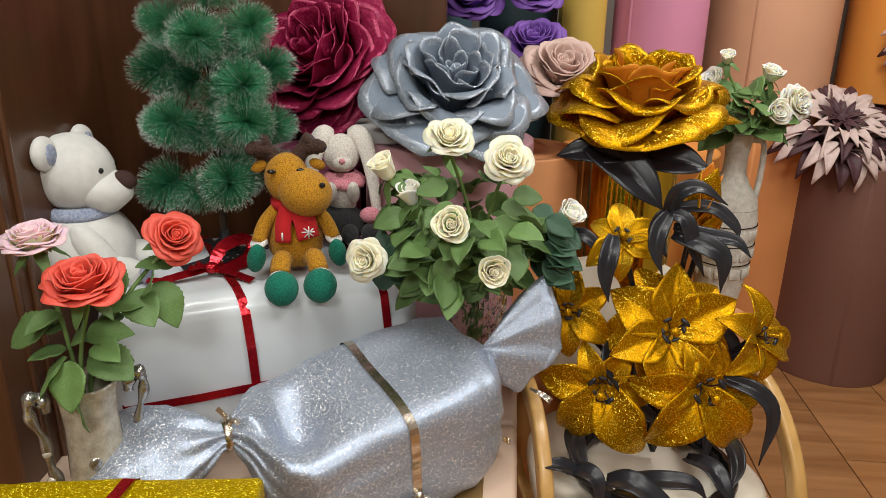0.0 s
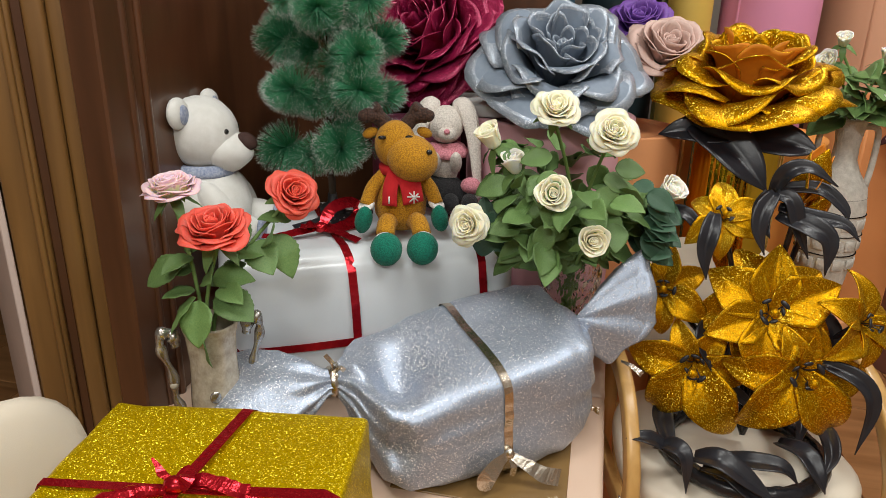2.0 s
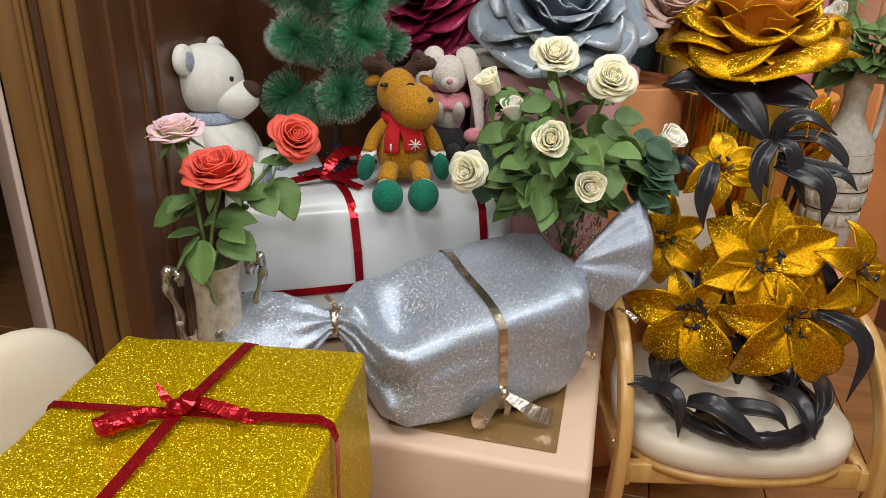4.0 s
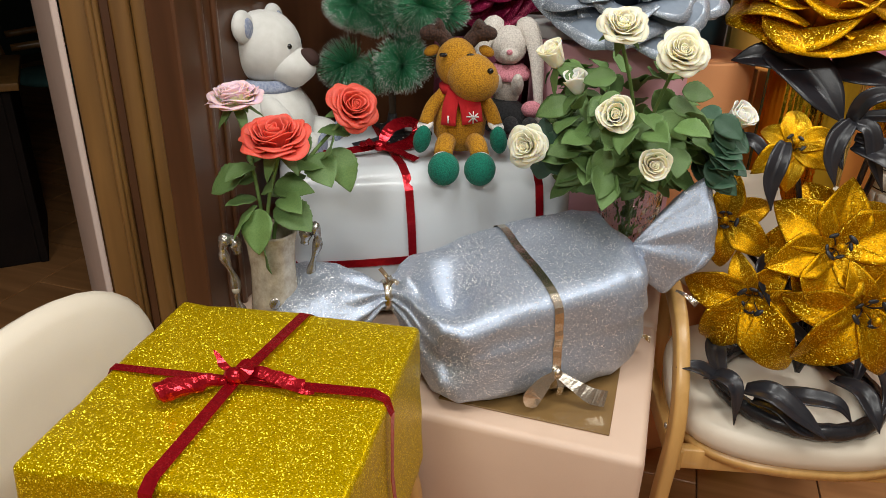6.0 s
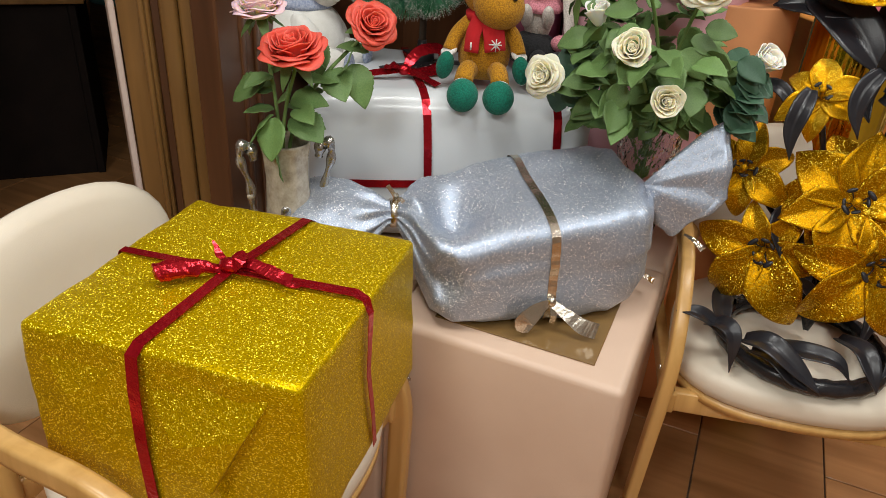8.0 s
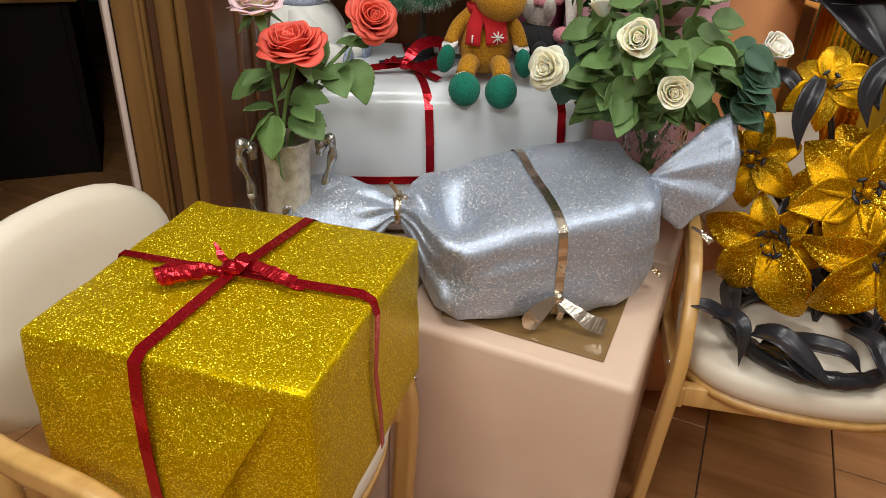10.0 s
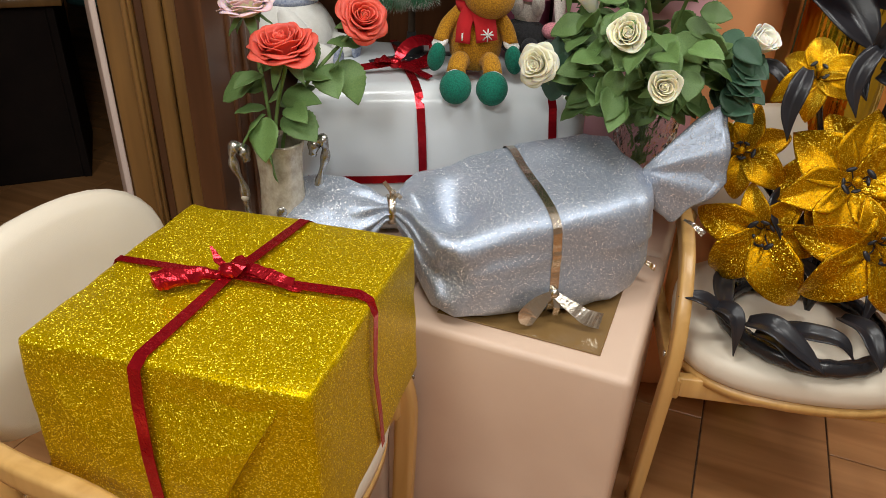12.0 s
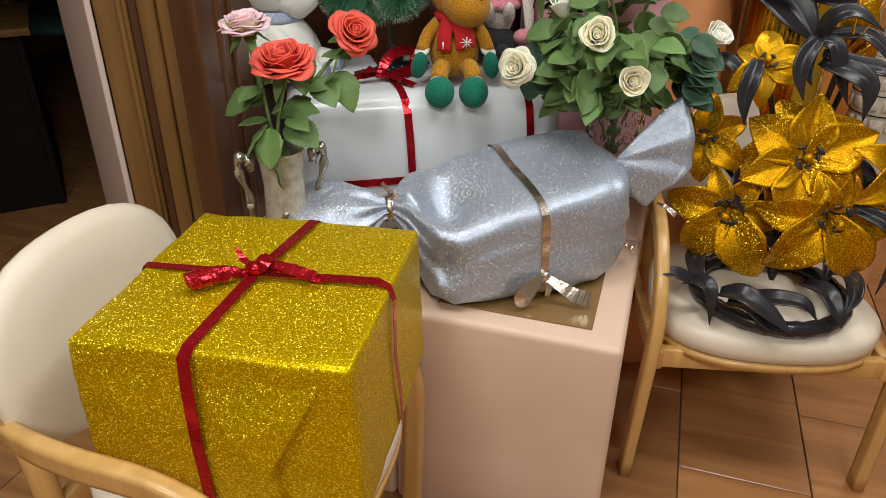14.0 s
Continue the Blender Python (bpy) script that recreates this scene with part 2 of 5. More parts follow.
# ---- mesh helpers ----
def part(name, bm, material, parent=None, label="", smooth=True, m=None):
    """Links a bmesh as one mesh object under a thing or a part."""
    data = bpy.data.meshes.new(name)
    bmesh.ops.recalc_face_normals(bm, faces=bm.faces)
    bm.to_mesh(data)
    bm.free()
    if smooth:
        for p in data.polygons:
            p.use_smooth = True
    for mt in material if isinstance(material, (list, tuple)) else [material]:
        data.materials.append(mt)
    ob = new(name, data)
    if parent:
        ob.parent = parent
    if m is not None:
        ob.matrix_basis = m
    if label:
        ob["label"] = label
    return ob


def share(name, data, parent, m):
    """Another object on the same mesh."""
    ob = new(name, data)
    ob.parent = parent
    ob.matrix_basis = m
    return ob


def thing(name, m, label, category, group="", kind=""):
    return_ob = new(name)
    return_ob.matrix_basis = m
    return tagged(return_ob, label, category, group, kind)


def box_bm(sx, sy, sz, bevel=0.004, segs=2, m=None, bm=None, cuts=0):
    """A bevelled box that stands on its origin."""
    tmp = bmesh.new()
    bmesh.ops.create_cube(tmp, size=1.0, matrix=Matrix.Translation((0, 0, sz / 2)) @ Matrix.Diagonal((sx, sy, sz, 1)))
    if bevel:
        bmesh.ops.bevel(tmp, geom=tmp.edges[:], offset=bevel, segments=segs, profile=0.5, affect="EDGES")
    if cuts:
        bmesh.ops.subdivide_edges(tmp, edges=[e for e in tmp.edges if e.calc_length() > 0.05], cuts=cuts, use_grid_fill=True)
    if m is not None:
        bmesh.ops.transform(tmp, matrix=m, verts=tmp.verts)
    if bm is None:
        return tmp
    merge(bm, tmp)
    return bm


def merge(bm, other):
    data = bpy.data.meshes.new("tmp")
    other.to_mesh(data)
    other.free()
    bm.from_mesh(data)
    bpy.data.meshes.remove(data)


def grid_faces(bm, rows, closed=False):
    """Quads between rows of points."""
    vs = [[bm.verts.new(p) for p in row] for row in rows]
    for a, b in zip(vs, vs[1:]):
        n = len(a)
        for i in range(n if closed else n - 1):
            j = (i + 1) % n
            bm.faces.new((a[i], a[j], b[j], b[i]))
    return vs


def loft(rows, caps=True, bm=None):
    bm = bm or bmesh.new()
    vs = grid_faces(bm, rows, True)
    if caps:
        bm.faces.new(list(reversed(vs[0])))
        bm.faces.new(vs[-1])
    return bm


def lathe(profile, n=32, bm=None, caps=False, m=None, wob=None):
    rows = []
    for r, z in profile:
        row = []
        for i in range(n):
            a = 2 * math.pi * i / n
            rr = r * (wob(a, z) if wob else 1)
            p = Vector((rr * math.cos(a), rr * math.sin(a), z))
            row.append(m @ p if m is not None else p)
        rows.append(row)
    return loft(rows, caps, bm)


def tube(points, radius, n=8, bm=None, flat=1.0):
    """A tapering tube along points; radius is a number or one for each point."""
    pts = [Vector(p) for p in points]
    rad = radius if isinstance(radius, (list, tuple)) else [radius] * len(pts)
    rows, side = [], None
    for i, p in enumerate(pts):
        d = (pts[min(i + 1, len(pts) - 1)] - pts[max(i - 1, 0)]).normalized()
        if side is None:
            side = d.orthogonal().normalized()
        side = (side - d * side.dot(d)).normalized()
        up = d.cross(side)
        rows.append([p + rad[i] * (math.cos(2 * math.pi * k / n) * side + flat * math.sin(2 * math.pi * k / n) * up) for k in range(n)])
    return loft(rows, True, bm)


def curve3(points, steps=8):
    """A smooth line through points."""
    pts = [Vector(p) for p in points]
    pts = [2 * pts[0] - pts[1]] + pts + [2 * pts[-1] - pts[-2]]
    out = []
    for a, b, c, d in zip(pts, pts[1:], pts[2:], pts[3:]):
        for k in range(steps):
            t = k / steps
            out.append(0.5 * (2 * b + (c - a) * t + (2 * a - 5 * b + 4 * c - d) * t * t + (3 * b - a - 3 * c + d) * t**3))
    return out + [pts[-2]]


def sheet(f, nu, nv, thick, bm=None, m=None, mats=(0, 0)):
    """A thin shell with both faces and a rim: f(u, v) for u in -1..1 and v in 0..1."""
    bm = bm or bmesh.new()
    pts = [[f(-1 + 2 * i / nu, j / nv) for i in range(nu + 1)] for j in range(nv + 1)]
    top, low = [], []
    for j in range(nv + 1):
        ra, rb = [], []
        for i in range(nu + 1):
            du = pts[j][min(i + 1, nu)] - pts[j][max(i - 1, 0)]
            dv = pts[min(j + 1, nv)][i] - pts[max(j - 1, 0)][i]
            nrm = du.cross(dv)
            nrm = nrm.normalized() if nrm.length > 1e-12 else Vector((0, 0, 1))
            a, b = pts[j][i] + nrm * thick / 2, pts[j][i] - nrm * thick / 2
            ra.append(bm.verts.new(m @ a if m is not None else a))
            rb.append(bm.verts.new(m @ b if m is not None else b))
        top.append(ra)
        low.append(rb)
    for j in range(nv):
        for i in range(nu):
            bm.faces.new((top[j][i], top[j][i + 1], top[j + 1][i + 1], top[j + 1][i])).material_index = mats[0]
            bm.faces.new((low[j][i + 1], low[j][i], low[j + 1][i], low[j + 1][i + 1])).material_index = mats[1]
    for j in range(nv):
        bm.faces.new((top[j][0], top[j + 1][0], low[j + 1][0], low[j][0])).material_index = mats[1]
        bm.faces.new((top[j][nu], low[j][nu], low[j + 1][nu], top[j + 1][nu])).material_index = mats[1]
    for i in range(nu):
        bm.faces.new((top[0][i], low[0][i], low[0][i + 1], top[0][i + 1])).material_index = mats[1]
        bm.faces.new((top[nv][i], top[nv][i + 1], low[nv][i + 1], low[nv][i])).material_index = mats[1]
    return bm


def strip(points, normals, width, thick=0.0008, bm=None):
    """A flat ribbon along points whose face looks along normals."""
    bm = bm or bmesh.new()
    pts, rows = [Vector(p) for p in points], []
    for i, p in enumerate(pts):
        d = (pts[min(i + 1, len(pts) - 1)] - pts[max(i - 1, 0)]).normalized()
        nr = Vector(normals[i]).normalized() if isinstance(normals, list) else Vector(normals).normalized()
        w = width[i] if isinstance(width, list) else width
        s = d.cross(nr).normalized()
        rows.append([p - s * w / 2, p + s * w / 2, p + s * w / 2 + nr * thick, p - s * w / 2 + nr * thick])
    return loft(rows, True, bm)


def ball(rx, ry, rz, m=None, bm=None, n=20):
    tmp = bmesh.new()
    bmesh.ops.create_uvsphere(tmp, u_segments=n, v_segments=max(8, n * 2 // 3), radius=1.0, matrix=(m if m is not None else Matrix()) @ Matrix.Diagonal((rx, ry, rz, 1)))
    if bm is None:
        return tmp
    merge(bm, tmp)
    return bm


def crumple(bm, amount, scale, seed=0.0):
    for v in bm.verts:
        q = v.co * scale + Vector((seed, seed * 1.7, seed * 0.6))
        v.co += noise.noise_vector(q) * amount


# ---- the room ----
bm = bmesh.new()
box_bm(12, 12, 0.08, 0, m=pose(-1.0, 1.0, -0.088), bm=bm)
floor = tagged(part("floor", bm, GROUT, smooth=False), "brown wood-look ceramic tile floor with dark joints", "floor", kind="structure")


def wall(name, x0, y0, x1, y1, z0, z1, thick, material, label):
    d = Vector((x1 - x0, y1 - y0, 0))
    a = math.degrees(math.atan2(d.y, d.x))
    bm = box_bm(d.length, thick, z1 - z0, 0.003, 1, m=pose((x0 + x1) / 2, (y0 + y1) / 2, z0, 0, 0, a))
    return tagged(part(name, bm, material, smooth=False), label, "wall", kind="structure")


wall("wall_north", -1.0, 3.45, 4.0, 3.45, 0, 2.75, 0.1, WALL_PAINT, "pale painted wall behind the foam rolls")
wall("wall_east", 3.2, -3.4, 3.2, 3.4, 0, 2.75, 0.1, WALL_PAINT, "pale painted side wall")
wall("wall_south", -3.3, -3.0, 3.15, -3.0, 0, 2.75, 0.1, WALL_PAINT, "pale painted wall")
wall("wall_west", -3.3, -2.9, -3.3, 0.95, 0, 2.75, 0.1, WALL_PAINT, "pale painted side wall")
wall("wall_door_stub", -3.3, 1.08, -2.05, 1.08, 0, 2.75, 0.14, WALL_PAINT, "painted wall beside the doorway")
wall("wall_door_head", -2.05, 1.08, -0.96, 1.08, 2.1, 2.75, 0.14, WALL_PAINT, "painted wall over the doorway")
wall("wall_far_west", -6.0, 1.2, -6.0, 6.5, 0, 2.75, 0.1, DIM_GREEN, "wall of the next room with its dimness in the paint colour")
wall("wall_far_north", -6.0, 6.0, -0.95, 6.0, 0, 2.75, 0.1, DIM_GREEN, "wall of the next room with its dimness in the paint colour")
wall("wall_partition", -0.98, 2.0, -0.98, 6.0, 0, 2.75, 0.1, DIM_GREEN, "partition wall with the next room's dimness in its paint")
bm = box_bm(12, 12, 0.1, 0, m=pose(-1.0, 1.0, 2.75))
tagged(part("ceiling", bm, WHITE_PAINT, smooth=False), "plain white ceiling", "ceiling", kind="structure")

# doorway side: plaster reveal, moulded casing, dark panelled wall
JAMB = pose(-0.988, 0.985, 0, 0, 0, 27)
door = thing("door_casing", JAMB, "brown moulded wooden door casing with a pale open leaf", "door casing", kind="structure")
part("door_leaf", box_bm(0.012, 0.80, 2.06, 0.002, 1, m=pose(-0.004, 0.0, 0.01, 0, 0, 21.3) @ pose(0, 0.4, 0)), PLASTER, door, "pale pinkish door leaf standing open", False)
part("casing_board", box_bm(0.062, 0.02, 2.1, 0.005, 2, m=pose(0.034, 0.012, 0)), CASING_WOOD, door)
part("casing_bead", box_bm(0.012, 0.022, 2.1, 0.005, 3, m=pose(0.052, 0.004, 0)), CASING_WOOD, door)
# the groove's shadow is put in as a strip of darker wood
part("groove", box_bm(0.02, 0.012, 2.1, 0.003, 1, m=pose(0.073, 0.02, 0)), DARK_WOOD, door, "groove with its shadow as darker wood", False)
part("casing_board", box_bm(0.034, 0.024, 2.1, 0.007, 3, m=pose(0.1, 0.013, 0)), CASING_WOOD, door)
part("casing_bead", box_bm(0.04, 0.02, 2.1, 0.008, 3, m=pose(0.137, 0.02, 0)), CASING_WOOD, door)
bm = box_bm(0.06, 0.9, 2.3, 0.004, 1, m=pose(-0.855, 1.50, 0, 0, 0, 3))
side_panel = tagged(part("wall_panel_side", bm, DARK_WOOD, smooth=False), "dark reddish-brown wood panelled side wall", "wall panel", kind="structure")
tagged(part("wall_panel_back", box_bm(0.85, 0.04, 2.3, 0.004, 1, m=pose(-0.55, 1.97, 0)), DARK_WOOD, smooth=False), "dark reddish-brown wood panel wall", "wall panel", kind="structure")
for y in (1.13, 1.175):
    part("panel_moulding", box_bm(0.012, 0.016, 2.3, 0.005, 2, m=pose(-0.805 - 0.0005 * y, y, 0, 0, 0, 3)), DARK_WOOD, side_panel)


# ---- poufs, box, parcel, candy ----
POUF_Z = 0.557


def pouf(x, y, label, plate=False):
    p = thing("pouf", pose(x, y, 0), label, "pouf", "leatherette poufs")
    bm = box_bm(0.458, 0.458, POUF_Z - 0.02, 0.016, 4, m=pose(0, 0, 0.02), cuts=2)
    part("body", bm, PEACH_LEATHER, p)
    for sx in (-1, 1):
        for sy in (-1, 1):
            part("foot", lathe([(0.018, 0), (0.022, 0.02), (0.022, 0.024)], 14, caps=True, m=pose(sx * 0.18, sy * 0.18, 0)), BLACK_PLASTIC, p)
    return p


pouf(-0.135, 1.162, "peach leatherette cube pouf with rounded seams")
pouf(-0.596, 1.164, "peach leatherette cube pouf beneath the gifts")
pouf(-0.135, 1.625, "peach leatherette cube pouf beneath the vase")
pouf(-0.595, 1.635, "peach leatherette cube pouf beneath the parcel")
bm = box_bm(0.31, 0.29, 0.004, 0.0012, 1, m=pose(-0.125, 1.127, POUF_Z))
tagged(part("glass_plate", bm, BROWN_GLASS, smooth=False), "flat brown glass plate lying on the pouf", "glass plate")


def gift_box():
    """The gold box with soft, slightly skewed sides and folded paper at the near end."""
    g = thing("gift_box", pose(-0.453, 0.645, 0.508, 0, 0, 6.5), "gold glitter-paper gift box tied with red ribbon on a chair", "gift box")
    w, d, h = 0.402, 0.398, 0.272
    bm = box_bm(w, d, h, 0.009, 3, cuts=9)
    for v in bm.verts:
        k = 1.04 - 0.04 * v.co.z / h
        v.co.x *= k
        v.co.y *= k
        v.co.x -= 0.01 * v.co.y
        v.co.y += 0.02 * v.co.x
        if v.co.z > h * 0.8:
            v.co.z -= 0.004 * (v.co.x < -0.15) + 0.003 * math.cos(v.co.x * 9) * math.cos(v.co.y * 8)
    crumple(bm, 0.003, 14, 3)
    crumple(bm, 0.0015, 40, 9)
    part("wrapping", bm, GOLD, g)
    yf = -d / 2
    # the end paper: a wide panel folded down over two tucked corners, and a wedge creased across it
    flaps = ((0.013, ((-0.186, 0.25), (-0.02, 0.258), (0.166, 0.25), (0.128, 0.18), (0.084, 0.095), (0.105, 0.003), (-0.07, 0.003), (-0.084, 0.1), (-0.13, 0.175))), (0.025, ((-0.02, 0.225), (0.07, 0.25), (0.168, 0.256), (0.13, 0.185), (0.082, 0.085), (0.035, 0.15))))
    for proud, shape in flaps:
        rows = [[Vector((x, yf + 0.03 + 0.02 * x, z)) for x, z in shape], [Vector((x, yf + 0.02 * x - 0.008 * (1 - z / h) + (0.004 if z > 0.22 else -proud * min(1.0, (0.26 - z) / 0.1)), z)) for x, z in shape]]
        bm = loft(rows)
        bmesh.ops.bevel(bm, geom=bm.edges[:], offset=0.0014, segments=2, affect="EDGES")
        part("paper_fold", bm, GOLD, g, smooth=False)
    t = h + 0.004
    x0, y0 = -0.01, -0.005
    pa = [(-0.012, yf - 0.025, 0.0), (-0.018, yf - 0.022, h * 0.5), (-0.022, yf - 0.014, h * 0.8), (-0.022, yf - 0.008, h - 0.006), (-0.021, yf + 0.008, t), (x0, y0, t + 0.004), (0.014, d / 2 - 0.01, t), (0.014, d / 2 + 0.004, h - 0.006), (0.014, d / 2 + 0.012, 0.05)]
    na = [(0, -1, 0), (0, -1, 0), (0, -1, 0.1), (0, -0.7, 0.7), (0, -0.2, 1), (0, 0, 1), (0, 0.3, 1), (0, 1, 0.3), (0, 1, 0)]
    part("ribbon", strip(pa, na, 0.018), RED_FOIL, g, "red foil ribbon", smooth=False)
    pb = [(-w / 2 - 0.012, -0.003, 0.05), (-w / 2 - 0.005, -0.003, h - 0.02), (-w / 2 + 0.004, -0.003, t - 0.005), (x0, y0, t + 0.004), (0.1, 0.006, t + 0.002), (w / 2 - 0.022, 0.011, t + 0.003), (w / 2 - 0.004, 0.008, t - 0.002), (w / 2 + 0.006, 0.002, h - 0.016), (w / 2 + 0.009, -0.012, h * 0.6), (w / 2 + 0.014, -0.005, h * 0.3), (w / 2 + 0.012, 0.01, 0.005)]
    nb = [(-1, 0, 0), (-1, 0, 0.2), (-0.5, 0, 1), (0, 0, 1), (0, 0, 1), (0.3, 0, 1), (0.7, 0, 0.7), (1, 0, 0.2), (1, 0, 0), (1, 0, 0), (1, 0, 0)]
    part("ribbon", strip(pb, nb, [0.014, 0.014, 0.014, 0.015, 0.019, 0.019, 0.018, 0.016, 0.013, 0.012, 0.012]), RED_FOIL, g, "red foil ribbon", smooth=False)
    part("knot", ball(0.016, 0.013, 0.011, m=pose(x0, y0, t + 0.012)), RED_FOIL, g)
    # a loop lying flat to the side, a crushed tail, and a short upright end
    line = curve3([(x0 - 0.01, y0 - 0.006, t + 0.008), (-0.04, -0.026, t + 0.013), (-0.058, -0.044, t + 0.016), (-0.08, -0.064, t + 0.016), (-0.088, -0.07, t + 0.014)], 6)
    bm = tube(line, [0.004, 0.005, 0.006, 0.008, 0.009, 0.010, 0.010, 0.011, 0.012, 0.012, 0.013, 0.013, 0.013, 0.014, 0.014, 0.014, 0.015, 0.015, 0.015, 0.016, 0.016, 0.016, 0.014, 0.01, 0.006][: len(line)], 12, flat=0.75)
    crumple(bm, 0.004, 60, 7)
    part("bow_loop", bm, RED_FOIL, g, "crumpled red foil loop", smooth=False)
    for pts, ws in (
        ([(x0, y0, t + 0.012), (0.02, 0.004, t + 0.016), (0.045, 0.002, t + 0.013), (0.07, 0.0, t + 0.01), (0.085, 0.004, t + 0.006)], [0.012, 0.018, 0.02, 0.02, 0.014]),
        ([(x0, y0, t + 0.012), (x0 + 0.012, y0 + 0.01, t + 0.024), (x0 + 0.02, y0 - 0.004, t + 0.028), (x0 + 0.012, y0 - 0.01, t + 0.012)], [0.014, 0.02, 0.02, 0.014]),
        ([(x0, y0, t + 0.012), (x0 - 0.022, y0 + 0.01, t + 0.02), (x0 - 0.04, y0 + 0.022, t + 0.03)], [0.01, 0.012, 0.003]),
        ([(x0, y0, t + 0.01), (x0 + 0.05, y0 + 0.002, t + 0.01), (x0 + 0.1, y0 - 0.01, t + 0.008), (x0 + 0.115, y0 - 0.006, t + 0.007)], [0.008, 0.007, 0.007, 0.004]),
    ):
        line = curve3(pts, 6)
        ww = [float(np.interp(i / (len(line) - 1), np.linspace(0, 1, len(ws)), ws)) for i in range(len(line))]
        bm = strip(line, (0.25, -0.35, 1), ww)
        crumple(bm, 0.002, 90, 2)
        part("bow_loop", bm, RED_FOIL, g, "crumpled red foil loop", smooth=False)
    return g


gift_box()


def parcel():
    g = thing("parcel", pose(-0.486, 1.444, POUF_Z, 0, 0, 28), "white paper-wrapped parcel tied with red foil ribbon", "parcel")
    w, d, h = 0.62, 0.40, 0.338
    bm = box_bm(w, d, h, 0.045, 6, cuts=5)
    for v in bm.verts:
        k = v.co.x / (w / 2)
        if k < -0.6:
            v.co.z -= 0.012 * ((-k - 0.6) / 0.4) * (v.co.z / h)
        v.co.y += 0.01 * math.sin(v.co.z / h * math.pi) * (-1 if v.co.y < 0 else 1)
    crumple(bm, 0.006, 9, 5)
    crumple(bm, 0.002, 30, 1)
    part("wrapping", bm, WHITE_PAPER, g, "glossy white paper")
    for x in (-0.05, 0.225):
        pts = [(x + 0.012, -d / 2 - 0.006, 0.005), (x + 0.008, -d / 2 - 0.0165, 0.12), (x + 0.006, -d / 2 - 0.0175, 0.18), (x + 0.004, -d / 2 - 0.015, 0.23), (x, -d / 2 - 0.006, h - 0.04), (x - 0.004, -d / 2 + 0.008, h - 0.012), (x - 0.01, -d / 2 + 0.035, h + 0.003), (x - 0.03, 0, h + 0.005), (x - 0.04, d / 2 - 0.03, h + 0.003), (x - 0.04, d / 2 + 0.004, h - 0.04), (x - 0.04, d / 2 + 0.012, 0.05)]
        nr = [(0, -1, 0), (0, -1, 0), (0, -1, 0), (0, -1, 0), (0, -1, 0.3), (0, -0.8, 0.6), (0, -0.3, 1), (0, 0, 1), (0, 0.3, 1), (0, 1, 0.3), (0, 1, 0)]
        part("ribbon", strip(pts, nr, 0.017), RED_FOIL, g, "red foil ribbon", smooth=False)
    z = 0.155
    pts = [(w / 2 + 0.006, d / 2 - 0.05, z), (w / 2 + 0.006, -d / 2 + 0.04, z), (w / 2 - 0.02, -d / 2 - 0.008, z), (0.15, -d / 2 - 0.018, z - 0.002), (0, -d / 2 - 0.019, z - 0.006), (-0.15, -d / 2 - 0.018, z - 0.01), (-w / 2 + 0.03, -d / 2 - 0.012, z - 0.012), (-w / 2 - 0.004, -d / 2 + 0.04, z), (-w / 2 - 0.006, d / 2 - 0.05, z)]
    nr = [(1, 0, 0), (1, -0.2, 0), (0.6, -1, 0), (0, -1, 0), (0, -1, 0), (0, -1, 0), (-0.6, -1, 0), (-1, -0.2, 0), (-1, 0, 0)]
    part("ribbon", strip(pts, nr, 0.017), RED_FOIL, g, "red foil ribbon", smooth=False)
    bx, by, bz = -0.097, -0.085, h + 0.004
    part("knot", ball(0.015, 0.012, 0.012, m=pose(bx, by, bz + 0.014)), RED_FOIL, g)
    for pts, ws in (
        ([(bx, by, bz + 0.012), (bx - 0.04, by - 0.01, bz + 0.012), (bx - 0.09, by - 0.01, bz + 0.004), (bx - 0.12, by, bz + 0.003)], [0.012, 0.02, 0.018, 0.016]),
        ([(bx, by, bz + 0.014), (bx + 0.03, by + 0.03, bz + 0.045), (bx + 0.075, by + 0.05, bz + 0.05), (bx + 0.09, by + 0.045, bz + 0.02), (bx + 0.05, by + 0.02, bz + 0.006), (bx, by, bz + 0.012)], [0.014, 0.03, 0.036, 0.036, 0.03, 0.012]),
        ([(bx, by, bz + 0.014), (bx - 0.02, by - 0.02, bz + 0.03), (bx - 0.035, by - 0.01, bz + 0.02), (bx, by, bz + 0.01)], [0.014, 0.022, 0.022, 0.014]),
        ([(bx, by, bz + 0.012), (bx + 0.03, by - 0.02, bz + 0.01), (bx + 0.07, by - 0.07, bz + 0.003)], [0.014, 0.018, 0.017]),
    ):
        line = curve3(pts, 6)
        ww = [float(np.interp(i / (len(line) - 1), np.linspace(0, 1, len(ws)), ws)) for i in range(len(line))]
        bm = strip(line, (0.1, -0.5, 1), ww)
        crumple(bm, 0.002, 80, 4)
        part("bow_loop", bm, RED_FOIL, g, "crumpled red foil loop", smooth=False)


parcel()


def candy():
    """A block rolled in silver paper, gathered and tied at both ends so that the paper fans out."""
    g = thing("candy_gift", pose(-0.16, 1.165, POUF_Z + 0.004, 0, 0, 35), "silver glitter-paper gift rolled up like a wrapped candy", "gift")
